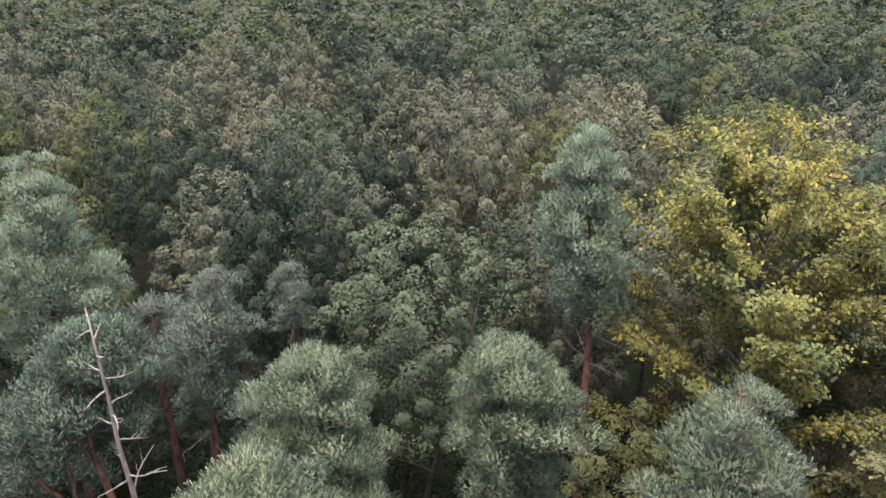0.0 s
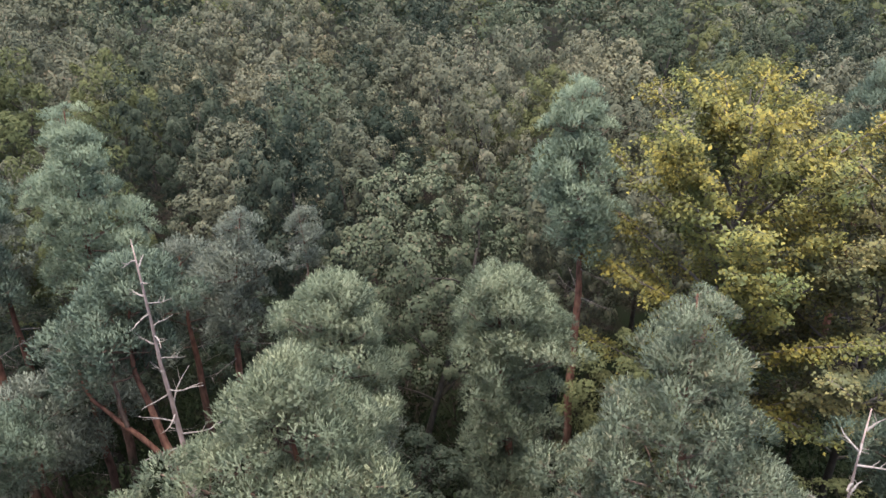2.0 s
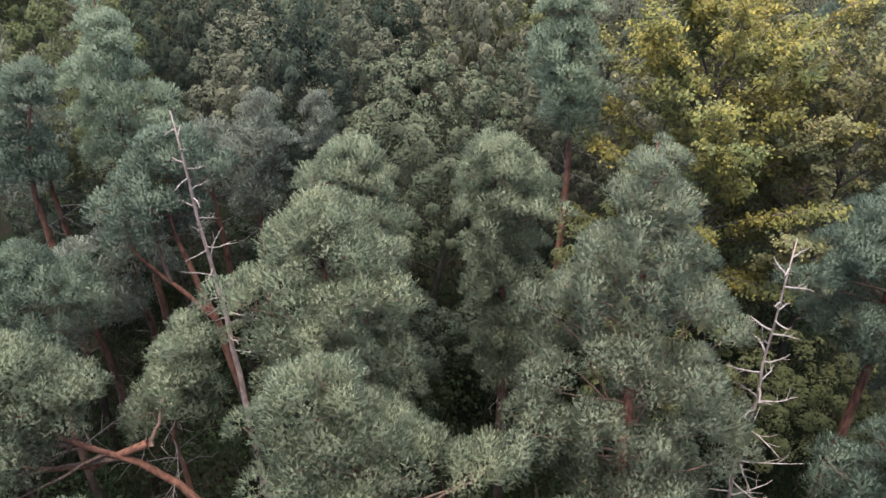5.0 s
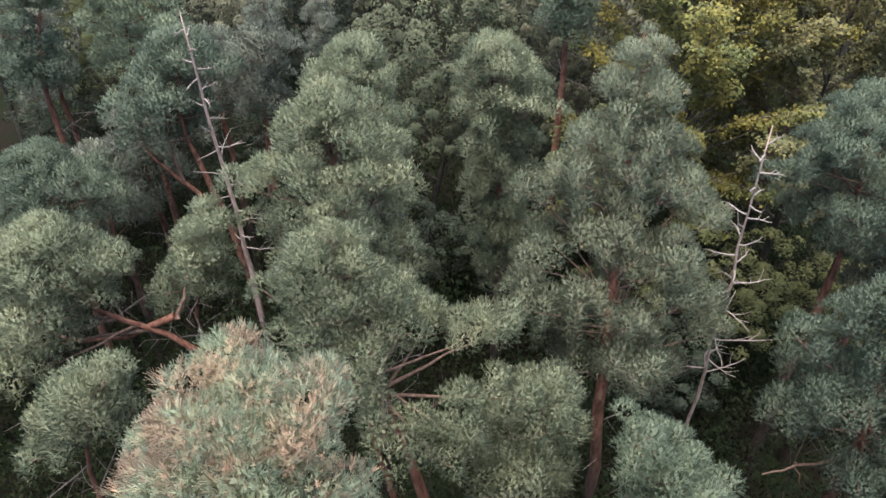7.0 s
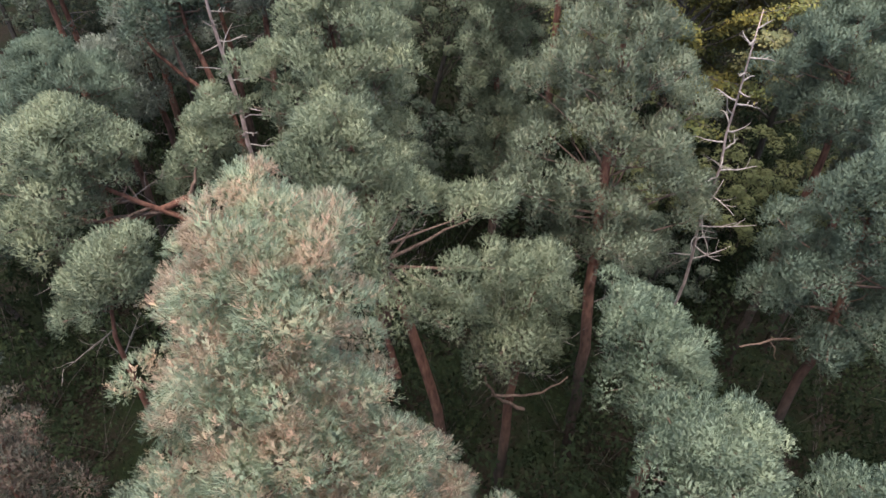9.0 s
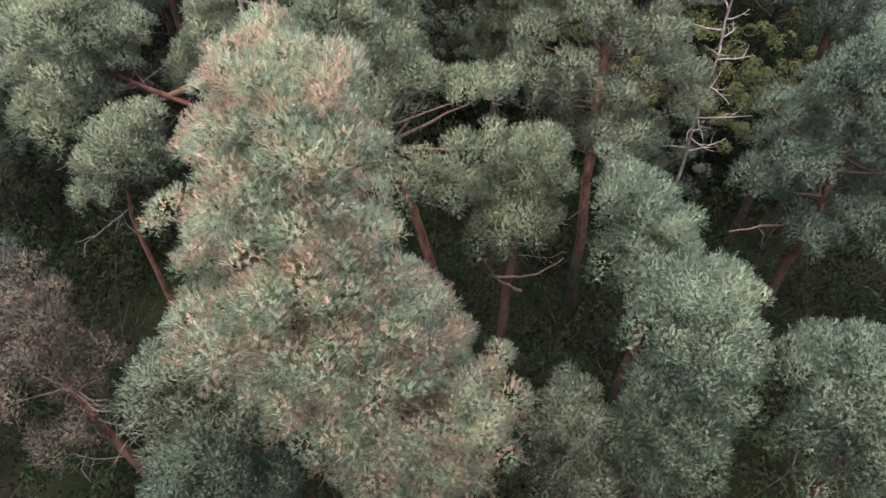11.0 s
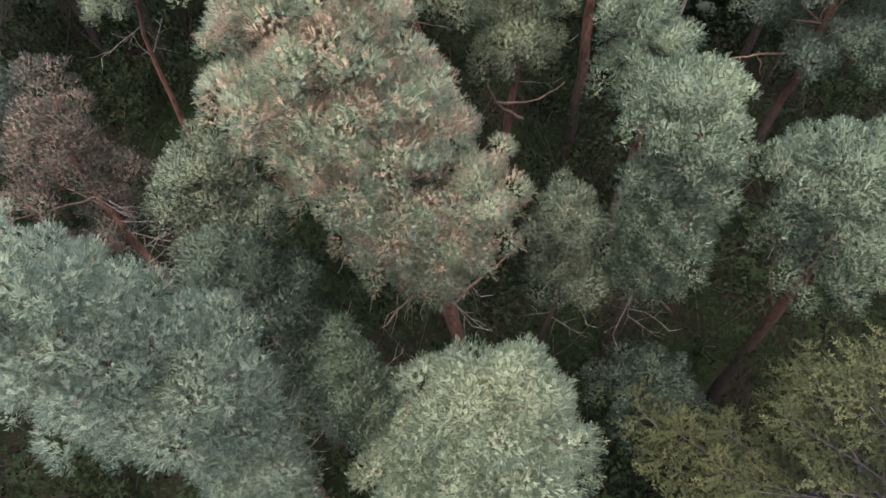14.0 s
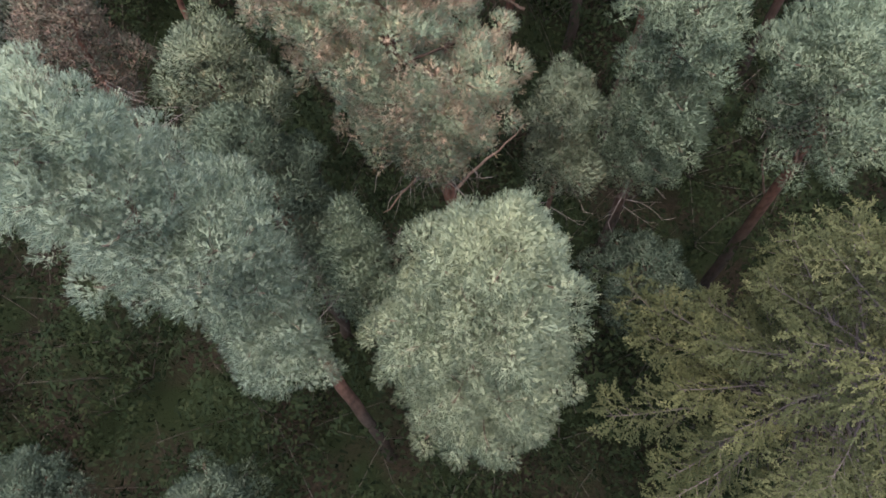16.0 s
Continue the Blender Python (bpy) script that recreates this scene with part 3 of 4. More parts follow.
# the nearest
pine([(-2.4, -2.0, 19.9, 0.5), (-2.2, -2.1, 19.3, 1.1), (-2.3, -2.5, 18.3, 1.55), (-2.4, -2.9, 17.2, 1.95), (-2.1, -3.1, 16.1, 2.15), (-1.4, -3.2, 15.0, 2.15), (-0.9, -3.2, 13.8, 1.95), (-0.7, -3.3, 12.6, 1.6), (-0.7, -3.5, 11.4, 1.2)], BROWN_PINE, "hero", fill=1.2, seed=22, foot=(0.5, -3.4), via=[(0.12, -3.1, 7.0), (-0.3, -3.2, 9.2), (-0.65, -3.1, 10.4), (-1.3, -3.0, 13.6)], limbs=[(0.05, (-0.15, -3.2, 8.8), (0.5, -2.7, 9.2), (1.6, -2.0, 10.0)), (0.04, (-0.6, -3.2, 10.3), (-1.2, -3.6, 9.8), (-1.9, -3.9, 9.0))], thick=0.2, twigs=34, ragged=0.35, label="large leaning pine with browned needle tips")
pine([(-8.3, -0.8, 14.2, 0.4), (-8.4, -0.9, 13.6, 1.1), (-8.8, -1.0, 12.4, 1.6), (-9.0, -1.0, 11.0, 1.7), (-9.0, -1.2, 9.6, 1.4)], RUST_PINE, seed=23, fill=0.42, twigs=22, ragged=0.6, foot=(-7.9, -1.8), via=[(-8.0, -1.6, 8.0)], label="sparse pine with rusty dying needles")
pine([(-5.0, -7.4, 18.8, 0.3), (-5.0, -7.5, 18.2, 0.8), (-5.0, -7.4, 17.2, 1.2), (-4.9, -7.2, 16.0, 1.5), (-4.6, -7.1, 14.8, 1.6), (-4.1, -7.1, 13.6, 1.3), (-3.7, -7.8, 12.5, 1.1), (-3.3, -8.5, 11.2, 0.9)], MILD_PINE, "hero", fill=1.25, seed=24, foot=(-2.2, -8.6), via=[(-2.8, -8.0, 7.2), (-3.05, -7.8, 8.4), (-3.4, -7.3, 9.8), (-3.8, -7.15, 11.5)], ragged=0.35, twigs=8, label="leaning blue-green pine with a dense broad crown")
pine([(0.3, -8.1, 16.5, 0.4), (0.3, -8.1, 16.0, 1.0), (0.3, -8.1, 15.0, 1.5), (0.3, -8.2, 13.8, 1.8), (0.35, -8.2, 12.5, 2.05), (0.4, -8.4, 11.0, 2.1), (0.4, -8.6, 9.5, 1.7)], BRIGHT_PINE, "hero", fill=1.15, seed=25, ragged=0.3, label="round-topped bright green pine")
pine([(2.3, -2.2, 12.1, 0.3), (2.4, -2.2, 11.5, 0.8), (2.5, -2.3, 10.7, 1.1), (2.7, -2.4, 9.6, 1.2), (2.7, -2.4, 8.4, 0.9)], GREY_PINE, "near", seed=26, thick=0.09, label="small grey-green pine in the gap")
pine([(-5.4, -2.0, 13.6, 0.5), (-5.3, -2.2, 12.8, 1.1), (-5.2, -2.4, 11.8, 1.4), (-5.2, -2.4, 10.6, 1.3)], GREY_PINE, seed=27, fill=0.7, twigs=10, label="shaded grey-brown pine under a taller neighbour")
pine([(-4.9, -3.9, 12.9, 0.5), (-4.6, -4.1, 12.3, 1.1), (-4.2, -4.4, 11.5, 1.5), (-3.9, -4.6, 10.5, 1.6), (-3.9, -4.6, 9.4, 1.3)], SHADED_PINE, "near", seed=28, label="lower blue-green pine under its neighbours")
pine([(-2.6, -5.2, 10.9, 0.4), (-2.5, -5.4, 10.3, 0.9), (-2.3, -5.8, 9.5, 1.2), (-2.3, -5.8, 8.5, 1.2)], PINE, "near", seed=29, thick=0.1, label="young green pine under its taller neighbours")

pine(dome(5.3, -4.4, 7.4, 1.6, 3.0), SHADED_PINE, seed=41, fill=0.8, label="low pine with needles darkened as in deep shade")
pine(dome(-10.2, -10.4, 8.3, 1.3, 2.4), SHADED_PINE, "near", seed=42, label="low young pine in the shade of the stand")
pine(dome(-5.8, -10.6, 8.2, 1.2, 2.4), SHADED_PINE, "near", seed=43, label="low young pine in the shade of the stand")

# ---- bare snags ----


def snag(points, thick, count, wood, label, seed):
    global rng
    rng = np.random.default_rng(seed)
    x, y = points[0][:2]
    z0 = rise(x, y) - 0.05
    ob = thing("dead_tree", x, y, z0, label, "dead tree")
    line = trunk_line([(px - x, py - y, pz - z0) for px, py, pz in points], 16)
    high = line[-1, 2]
    part("trunk", raw_mesh("trunk", *tube(line, 0.012 + (thick - 0.012) * np.linspace(1, 0, 16) ** 0.75, 8), wood, True), ob)
    for q in range(count):
        z = high * (0.52 + 0.46 * (q + rng.uniform(0, 0.8)) / count)
        a = np.array([np.interp(z, line[:, 2], line[:, c]) for c in range(3)])
        l = (1 - z / high) * 3.0 * rng.uniform(0.5, 1.1) + 0.4
        t = q * 2.4 + rng.uniform(-0.5, 0.5)
        b = curve((0, 0, 0), (math.cos(t), math.sin(t), rng.uniform(-0.15, 0.3)), l, rng.uniform(-0.4, 0.6), 6, 0.15)
        twigs = [tube(b, np.linspace(0.03, 0.008, 6), 5)]
        for q2 in range(2):
            twigs.append(tube(curve(b[2 + q2], (math.cos(t + 0.8), math.sin(t + 0.8), 0.3), l * 0.35, 0.1, 4, 0.15), np.linspace(0.012, 0.004, 4), 3))
        part("branch", raw_mesh("branch", *joined(twigs), DEAD_WOOD), ob, None, Matrix.Translation(a))
    return ob


snag([(-7.2, 14.0, 0), (-7.45, 14.0, 11.0), (-7.65, 14.0, 14.5), (-7.85, 14.0, 18.25)], 0.15, 26, SNAG_BARK, "bare grey dead tree with thin broken branches", 51)
snag([(7.9, 8.2, 0), (7.7, 8.2, 9.5), (7.6, 8.2, 13.0), (7.48, 8.2, 17.5)], 0.08, 30, SNAG_BARK, "bare leaning dead pine with stubs of branches", 52)

# ---- broadleaf trees ----


def crown_mesh(name, radius, height, lumps, each, size, seed, low=-0.75, lump=0.6, tall=1.7, inner=0.15, folded=True):
    """A crown of many upright leafy shoots that stand out over a dome, each a pointed lobe of leaves."""
    global rng
    rng = np.random.default_rng(seed)
    k = np.arange(lumps) + 0.5
    up = 1 - k / lumps * (1 - low)
    turn = k * 2.39996 + rng.uniform(-0.35, 0.35, lumps)
    flat = np.sqrt(np.clip(1 - up ** 2, 0, 1))
    c = np.stack([np.cos(turn) * flat, np.sin(turn) * flat, up], 1)
    depth = np.where(rng.uniform(size=lumps) < 0.35, rng.uniform(0.6, 0.82, lumps), rng.uniform(0.86, 1.12, lumps))
    centre = c * depth[:, None] * np.array([radius, radius, height * 0.55]) + np.array([0, 0, height * 0.42])
    axis = unit(c * np.array([0.75, 0.75, 0.3]) + np.array([0, 0, 0.95]))
    where, ways = [], []
    for q in range(lumps):
        n = int(each * rng.uniform(0.6, 1.4))
        s = lump * rng.uniform(0.6, 1.35)
        u, spin = rng.uniform(0, 1, n) ** 0.8, rng.uniform(0, 2 * math.pi, n)
        a = unit(np.cross(axis[q], (0.3, 0.8, 0.1)))
        round_ = np.cos(spin)[:, None] * a + np.sin(spin)[:, None] * np.cross(axis[q], a)
        girth = np.sqrt(np.clip(1 - u ** 1.7, 0.02, 1)) * np.clip(0.45 + 2.0 * u, 0, 1) * rng.uniform(0.65, 1.12, n)
        where.append(centre[q] + axis[q] * ((u - 0.4) * s * tall)[:, None] + round_ * (girth * s)[:, None])
        ways.append(round_ * (1.05 - 0.6 * u)[:, None] + axis[q] * (0.25 + 0.75 * u)[:, None] + c[q] * 0.25)
    n = int(lumps * each * inner)
    d = unit(rng.normal(size=(n, 3)))
    where.append(d * np.array([radius, radius, height * 0.5]) * rng.uniform(0.4, 0.72, (n, 1)) + np.array([0, 0, height * 0.4])), ways.append(d)
    v, t, nrm = leaves(np.concatenate(where), np.concatenate(ways), size, 0.4, narrow=0.6, folded=folded, soft=0.2, hang=1.0)
    return raw_mesh(name, v, t, OAK, normals=nrm)


def wood_meshes(radius, height, clear, seed, count=11):
    """Trunk and limbs of a broadleaf tree; the crown begins at the height clear."""
    global rng
    rng = np.random.default_rng(seed)
    bole = curve((0, 0, 0), (0.02, 0.02, 1), clear + height * 0.7, 0.1, 9, 0.05)
    out = []
    for q in range(count):
        t = q * 2.4
        a = bole[4 + q % 4]
        b = curve(a, (math.cos(t), math.sin(t), rng.uniform(0.6, 1.3)), radius * rng.uniform(0.8, 1.1), 0.4, 6, 0.1)
        limb = [tube(b, np.linspace(0.055, 0.012, 6), 5)]
        for q2 in range(4):
            limb.append(tube(curve(b[1 + q2], unit(b[5] - b[0]) + rng.normal(size=3) * 0.6, radius * 0.45, 0.3, 4, 0.1), np.linspace(0.02, 0.005, 4), 3))
        out.append(joined(limb))
    return tube(bole, np.linspace(0.2, 0.05, 9), 8), out


def broadleaf(x, y, top, wood, crown, clear, height, s, turn, material, label, group=""):
    """A tree from a trunk, its limbs and a crown; the crown's top stands at the height top."""
    z0 = rise(x, y) if abs(x) < 130 and y < 130 else 0.0
    ob = thing("broadleaf_tree", x, y, z0 - 0.05, label, "tree", group)
    zs = (top - z0) / (clear + height)
    m = Matrix.LocRotScale((0, 0, 0), Euler((0, 0, turn)), (s, s, zs))
    for name, me in wood:
        part(name, me, ob, None, m)
    part("crown", crown, ob, material, m @ Matrix.Translation((0, 0, clear)))
    return ob


def own_wood(*args):
    bole, out = wood_meshes(*args)
    return [("trunk", raw_mesh("trunk", *bole, GREY_BARK, True))] + [("limb", raw_mesh("limb", *l, GREY_BARK)) for l in out]


def plain_wood(*args):
    bole, out = wood_meshes(*args)
    return [("trunk", raw_mesh("trunk", *joined([bole, *out]), GREY_BARK, True))]


# the oak in the middle, the yellow tree and their neighbours
broadleaf(-0.8, 23.0, 17.6, own_wood(3.7, 9.0, 8.5, 61), crown_mesh("crown", 3.7, 9.0, 170, 150, 0.14, 62, -0.6, 0.44, 1.5), 8.5, 9.0, 1.0, 0.4, DRY_OAK, "broad oak with dull green leaves turning brown")


def fan_tree(x, y, top, radius, clear, material, label, seed, count=34, lean=(0, 0)):
    """A spreading autumn tree: rising limbs with side twigs that carry flat, hanging sprays of leaves, and gaps between them."""
    global rng
    rng = np.random.default_rng(seed)
    z0 = rise(x, y) - 0.05
    ob = thing("broadleaf_tree", x, y, z0, label, "tree")
    high = top - z0
    bole = trunk_line([(0, 0, 0), (0.1, 0, clear), (lean[0] * 0.5, lean[1] * 0.5, high * 0.7), (lean[0], lean[1], high * 0.96)], 14)
    part("trunk", raw_mesh("trunk", *tube(bole, np.linspace(0.2, 0.02, 14), 8), GREY_BARK, True), ob)
    for q in range(count):
        h = (q + rng.uniform(0, 0.9)) / count
        z = clear * 0.85 + (high * 0.9 - clear) * h ** 0.9
        a = np.array([np.interp(z, bole[:, 2], bole[:, c]) for c in range(3)])
        t = q * 2.39996 + rng.uniform(-0.3, 0.3)
        climb = np.interp(h, [0, 0.4, 1], [0.3, 0.9, 1.8]) + rng.uniform(-0.15, 0.15)
        reach = radius * np.interp(h, [0, 0.15, 0.5, 0.85, 1.0], [0.75, 1.0, 1.1, 0.85, 0.5]) * rng.uniform(0.75, 1.12)
        b = curve(a, (math.cos(t), math.sin(t), climb), reach * (1 + 0.25 * climb), -0.15, 9, 0.07)
        wood, where, ways = [tube(b, np.linspace(0.065, 0.01, 9), 5)], [], []
        many = int(6 + reach * 3.4)
        for w in range(many):
            u = 0.22 + 0.78 * (w + rng.uniform(0, 1)) / many
            k = min(7.99, u * 8)
            p = b[int(k)] * (1 - k % 1) + b[int(k) + 1] * (k % 1)
            along = unit(b[8] - b[0])
            side = np.array([-math.sin(t), math.cos(t), 0]) * (1 if w % 2 else -1)
            twig = curve(p, along * np.array([1, 1, 0.6]) + side * rng.uniform(0.4, 1.1) + np.array([0, 0, rng.uniform(-0.1, 0.35)]), rng.uniform(0.6, 1.3) * (1.25 - 0.55 * u), -0.3, 5, 0.12)
            wood.append(tube(twig, np.linspace(0.014, 0.004, 5), 3))
            s = rng.uniform(0.25, 1.05, int(rng.integers(40, 80)))
            i = np.minimum(3.99, s * 3.8)
            at = twig[i.astype(int)] * (1 - i % 1)[:, None] + twig[i.astype(int) + 1] * (i % 1)[:, None]
            where.append(at + rng.normal(size=(len(s), 3)) * np.array([0.16, 0.16, 0.09]) - np.array([0, 0, 0.05]))
            ways.append(np.tile(np.array([math.cos(t) * 0.3, math.sin(t) * 0.3, 1.0]), (len(s), 1)))
        limb = part("limb", raw_mesh("limb", *joined(wood), TWIG_BARK), ob)
        v, f, nrm = leaves(np.concatenate(where), np.concatenate(ways), 0.14, 0.5, 0.62, True, 0.3, 1.2)
        part("leaves", raw_mesh("leaves", v, f, material, normals=nrm), limb)
    return ob


fan_tree(9.8, 19.2, 21.7, 4.3, 8.5, YELLOW, "large yellow-leaved autumn tree with open twiggy crown", 63, 60, (-0.6, 0.2))
fan_tree(14.4, 18.8, 20.6, 4.2, 8.0, FADED, "olive-yellow autumn tree with a spreading twiggy crown", 64, 46, (0.3, 0))
lime_wood, lime_crown = own_wood(3.0, 9.0, 9.0, 65), crown_mesh("crown", 3.0, 9.0, 80, 120, 0.16, 66, -0.7, 0.5, 1.5, 0.15, False)
broadleaf(-15.5, 24.5, 19.3, lime_wood, lime_crown, 9.0, 9.0, 1.0, 0.0, LIME, "yellow-green broadleaf tree behind the pines")
broadleaf(6.2, 18.0, 13.0, lime_wood, lime_crown, 9.0, 9.0, 0.8, 2.0, LIME, "low yellow-green tree beside a red pine trunk")

for lx, ly, lz in ((7.6, 15.6, 9.5), (11.8, 14.6, 9.5), (16.0, 14.0, 9.5)):
    broadleaf(lx, ly, lz, lime_wood, lime_crown, 9.0, 9.0, 0.75, lx, LIME, "low yellow-green tree at the foot of a yellow one")

# Added fillers: their dark leaves stand in for shade where bare ground shows.
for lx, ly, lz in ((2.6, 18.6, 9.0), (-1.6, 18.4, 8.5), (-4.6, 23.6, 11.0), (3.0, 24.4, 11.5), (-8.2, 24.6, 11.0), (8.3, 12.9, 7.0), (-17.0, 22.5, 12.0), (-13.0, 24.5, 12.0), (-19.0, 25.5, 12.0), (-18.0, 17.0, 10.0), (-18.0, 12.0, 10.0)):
    broadleaf(lx, ly, lz, lime_wood, lime_crown, 9.0, 9.0, 0.8, lx, DARK, "low filler tree with leaves dark as the shaded gap")

kinds = [(plain_wood(2.6 + 0.2 * q, 11.0, 6.5, 70 + q), crown_mesh("crown", 2.6 + 0.2 * q, 11.0, 120, 145, 0.165, 80 + q, -0.35, 0.46, 2.0, 0.1, False)) for q in range(5)]
thin = [(plain_wood(2.9, 11.0, 6.5, 90 + q, 4), crown_mesh("crown", 3.0, 11.0, 75, 85, 0.24, 95 + q, -0.1, 0.55, 2.0, 0.06, False)) for q in range(4)]
place = random.Random(5)
stand = [(-0.8, 23.0, 3.2), (9.6, 19.2, 4.2), (14.4, 18.8, 4.2), (-15.5, 24.5, 3.0), (4.2, 19.3, 1.6), (16.9, 25.0, 1.6)]
HUES = [(OAK, "green oak with upright leafy shoots in the wood")] * 7 + [(LIME, "yellow-green broadleaf tree in the wood"), (DRY_OAK, "dull olive broadleaf tree in the wood"), (DRY_OAK, "dull olive broadleaf tree in the wood"), (DARK, "dark blue-green broadleaf tree in the wood"), (DARK, "dark blue-green broadleaf tree in the wood")]


def free(x, y, gap):
    return all((x - a) ** 2 + (y - b) ** 2 > (gap * 0.5 + c * 0.8) ** 2 for a, b, c in stand)


y = 26.0
while y < 78:
    gap = 6.7 if y < 44 else 7.0
    x = -(y * 0.64 + 8) + place.uniform(0, gap)
    while x < y * 0.64 + 8:
        px, py = x + place.uniform(-1.2, 1.2), y + place.uniform(-1.3, 1.3)
        if free(px, py, gap):
            hue, words = place.choice(HUES)
            wood, crown = place.choice(kinds if py < 40 else thin)
            broadleaf(px, py, place.uniform(13.6, 19.4) + 0.012 * (py - 25), wood, crown, 6.5, 11.0, place.uniform(0.85, 1.12), place.uniform(0, 6.3), hue, words, "trees of the broadleaf wood")
        x += gap * place.uniform(0.9, 1.15)
    y += gap * 0.9


def far_wood():
    """The wood that runs on to the skyline, one carpet of crowns, and an unseen ring of crowns added round the stand to
    block light.
    """
    global rng
    rng = np.random.default_rng(111)
    where, ways, slots, sizes = [], [], [], []
    y = -60.0
    while y < 460:
        gap = 6.2 if y < 200 else 10.0
        edge = max(y, 20) * 0.65 + 15
        for x in np.arange(-edge - (0 if y > 80 else 22), edge + (0 if y > 80 else 22), gap):
            # Below y = 80 only unseen crowns are set, to keep low light off the floor.
            if y < 80 and (y > -15.5 and abs(x) < max(13.0 if y < 2 else 17.5, 0.65 * y + 9)):
                continue
            cx, cy, top = x + rng.uniform(-2.2, 2.2), y + rng.uniform(-2.2, 2.2), 17.4 + rng.uniform(-1.5, 2.0) + 0.012 * (y - 25)
            r = gap * rng.uniform(0.48, 0.66)
            lumps, each = (15, 20) if y < 78 else (13, 24) if y < 200 else (8, 14)
            hue = int(rng.choice(4, p=(0.55, 0.12, 0.18, 0.15)))
            c = unit(rng.normal(size=(lumps, 3)))
            c[:, 2] = np.abs(c[:, 2])
            for q in range(lumps):
                d = unit(rng.normal(size=(each, 3)) + c[q] * 0.8 + np.array([0, 0, 0.5]))
                where.append(np.array([cx, cy, top - 5.6]) + c[q] * np.array([r, r, 4.8]) + d * r * 0.26)
                ways.append(d + c[q] * 0.5)
                slots += [hue] * each
                sizes += [min(1.2, 0.25 + max(y, 20) * 0.0026)] * each
        y += gap * 0.9
    v, t, nrm = leaves(np.concatenate(where), np.concatenate(ways), np.array(sizes), 0.4, folded=False)
    ob = new("far_wood", raw_mesh("far_wood", v, t, [OAK, LIME, DRY_OAK, DARK], normals=nrm, slots=slots))
    return tagged(ob, "distant broadleaf wood reaching to the skyline, with an unseen ring of crowns that shades the stand", "woodland", kind="stuff")


far_wood()

# ---- spruce ----


def make_spray(length):
    """A spruce limb along +x, bare and grey within, with drooping needled twigs and side twigs towards the tip."""
    main = curve((0, 0, 0), (1, 0, 0.05), length, 0.1, 8, 0.06)
    wood, where, ways = [tube(main, np.linspace(0.014 + 0.009 * length, 0.005, 8), 5)], [], []
    many = int(length * 7.5)
    for q in range(many):
        u = 0.16 + 0.84 * (q + rng.uniform(0, 1)) / many
        k = min(6.99, u * 7)
        a = main[int(k)] * (1 - k % 1) + main[int(k) + 1] * (k % 1)
        t = (1 if q % 2 else -1) * rng.uniform(0.45, 1.1)
        twig = curve(a, (math.cos(t), math.sin(t), 0.05), rng.uniform(0.4, 0.85) * (1.25 - 0.7 * u), -0.8, 5, 0.1)
        wood.append(tube(twig, np.linspace(0.009, 0.003, 5), 3))
        p, d = shoots(twig, 0.15 if u > 0.5 else 0.6, 0.09)
        where.append(p), ways.append(d)
        for w in range(3):
            v = t + (0.7 if w % 2 else -0.7)
            small = curve(twig[1 + w], (math.cos(v), math.sin(v), -0.1), rng.uniform(0.16, 0.32), -0.6, 4, 0.1)
            p, d = shoots(small, 0.1, 0.085)
            if u > 0.5:
                where.append(p), ways.append(d)
    p, d = shoots(main, 0.6, 0.1)
    where.append(p), ways.append(d)
    ways = np.concatenate(ways)
    v, t, nrm = tufts(np.concatenate(where), ways + np.array([0, 0, 0.2]) + rng.normal(size=ways.shape) * 0.3, 0.12, 0.055, 3, 4, 0.014, (0, 0, 1), 1.1)
    return raw_mesh("limb", *joined(wood), SPRUCE_BARK), raw_mesh("needles", v, t, SPRUCE, normals=nrm)


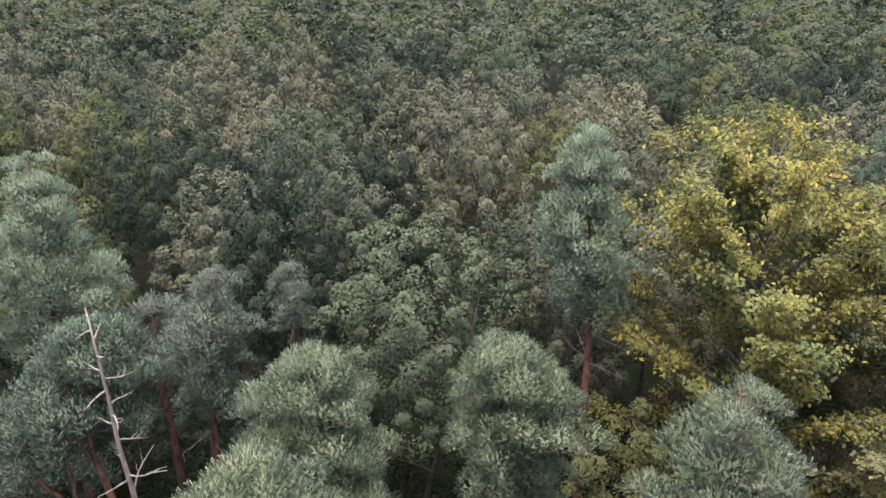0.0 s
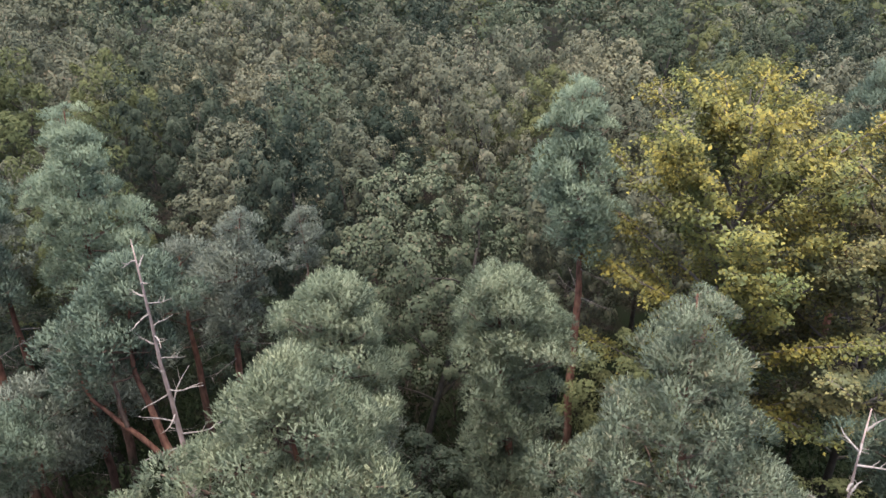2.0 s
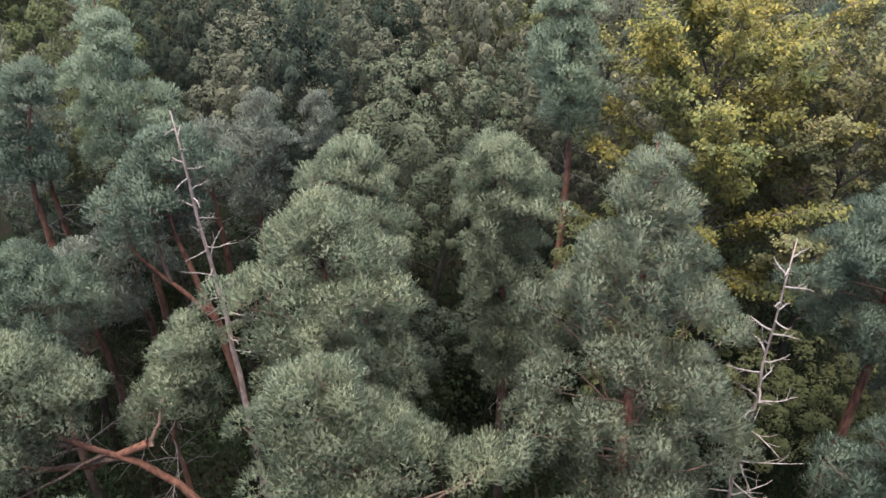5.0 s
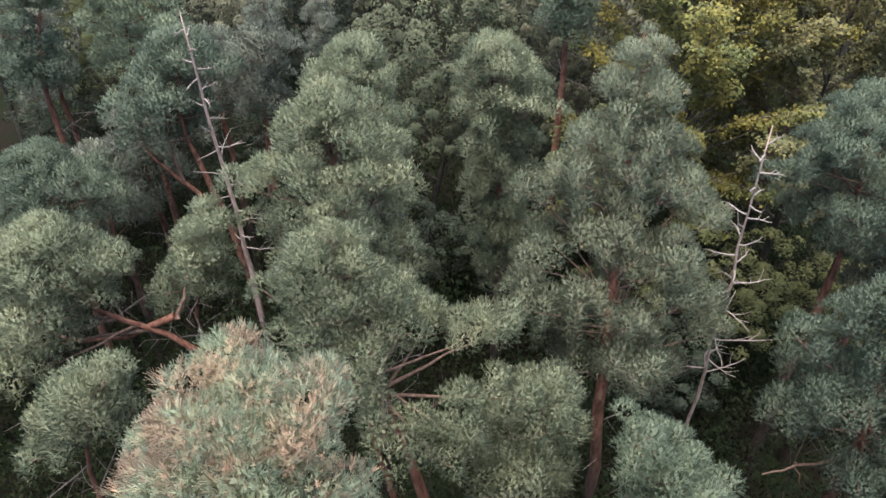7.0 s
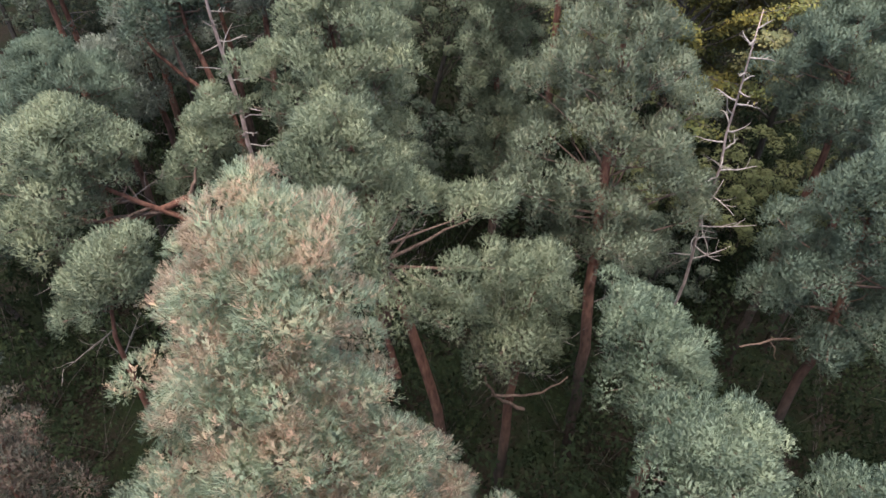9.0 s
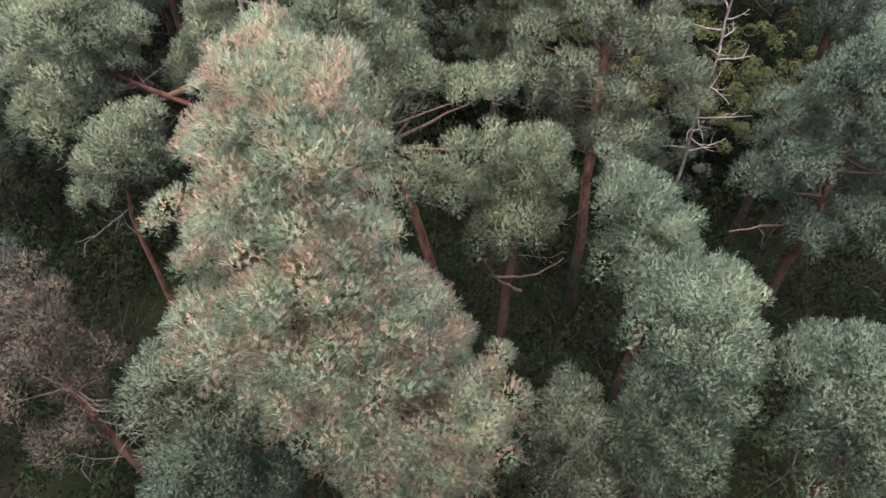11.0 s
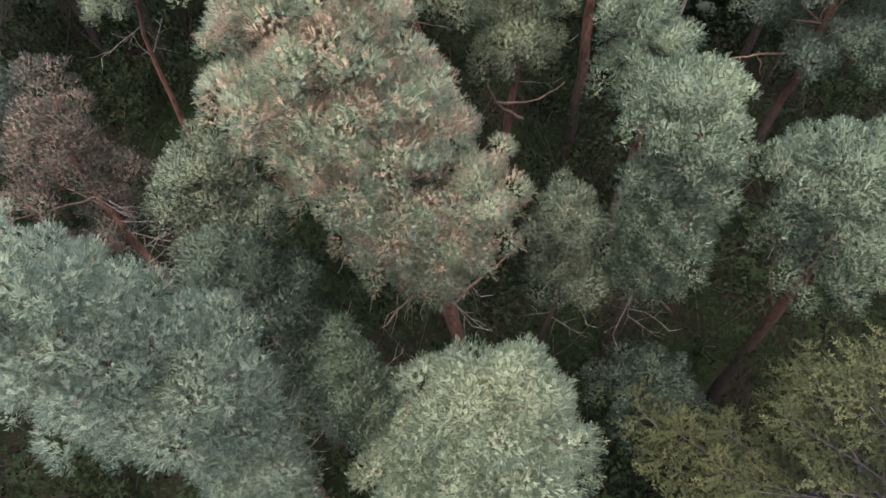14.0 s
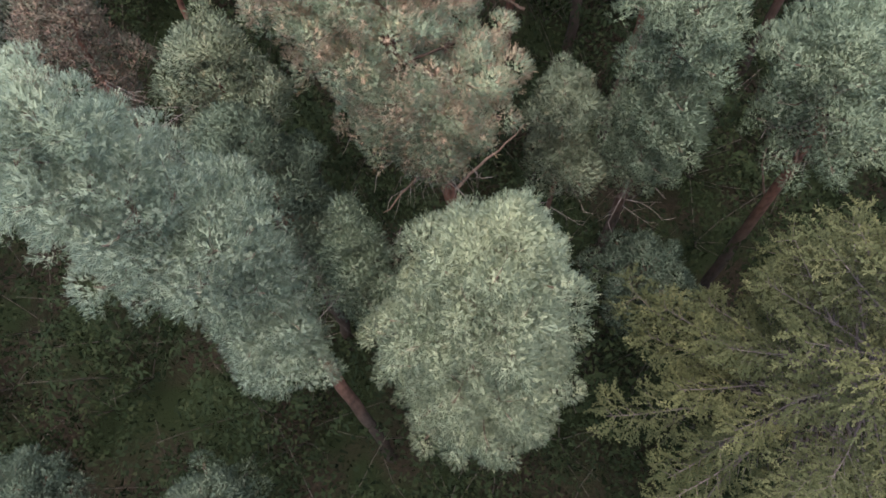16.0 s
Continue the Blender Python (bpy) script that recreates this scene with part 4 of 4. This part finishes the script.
def spruce(x, y, top, radius, base, label, seed):
    global rng
    rng = np.random.default_rng(seed)
    z0 = rise(x, y) - 0.05
    ob = thing("spruce_tree", x, y, z0, label, "tree")
    line = trunk_line([(0, 0, 0), (0, 0, top * 0.5), (0, 0, top - z0)])
    part("trunk", raw_mesh("trunk", *tube(line, np.linspace(0.2, 0.015, 14), 9), GREY_BARK, True), ob)
    sprays = {l: [make_spray(l) for _ in range(2)] for l in (0.7, 1.3, 2.0, 2.8)}
    z, q = top - 0.4, 0
    while z > base:
        r = radius * ((top - z) / (top - base)) ** 0.8 + 0.25
        for w in range(5):
            l = min(sprays, key=lambda v: abs(v - r))
            limb, needles = sprays[l][int(rng.integers(2))]
            s = r / l * rng.uniform(0.85, 1.1)
            m = Matrix.LocRotScale((np.interp(z, line[:, 2], line[:, 0]), np.interp(z, line[:, 2], line[:, 1]), z), Euler((rng.uniform(-0.2, 0.2), radians(np.interp(z, [base, top], [16, -30])), w * 1.257 + q * 0.5 + rng.uniform(-0.2, 0.2))), (s, s, s))
            part("needles", needles, part("bough", limb, ob, None, m))
        z -= rng.uniform(0.34, 0.5)
        q += 1
    return ob


spruce(7.6, -8.7, 17.4, 3.9, 8.0, "olive-green spruce with grey drooping limbs", 121)

# ---- undergrowth ----


def bush_mesh(radius, height, seed):
    green = crown_mesh("leaves", radius, height, 16, 52, 0.17, seed, 0.0, 0.75, 1.2, 0.25, False)
    stems = [tube(curve((0, 0, 0), (math.cos(t), math.sin(t), 1.6), height * 0.9, 0.2, 5, 0.1), np.linspace(0.03, 0.006, 5), 4) for t in np.arange(0, 6.2, 1.5)]
    return raw_mesh("woody_base", *joined(stems), GREY_BARK), green


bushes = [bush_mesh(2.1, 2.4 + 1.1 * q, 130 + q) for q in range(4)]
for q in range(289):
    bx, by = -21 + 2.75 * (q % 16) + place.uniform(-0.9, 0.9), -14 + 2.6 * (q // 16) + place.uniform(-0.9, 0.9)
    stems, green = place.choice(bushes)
    ob = thing("bush", bx, by, rise(bx, by) - 0.05, "green leafy bush on the forest floor, leaves darkened for shade", "bush", "bushes under the pines")
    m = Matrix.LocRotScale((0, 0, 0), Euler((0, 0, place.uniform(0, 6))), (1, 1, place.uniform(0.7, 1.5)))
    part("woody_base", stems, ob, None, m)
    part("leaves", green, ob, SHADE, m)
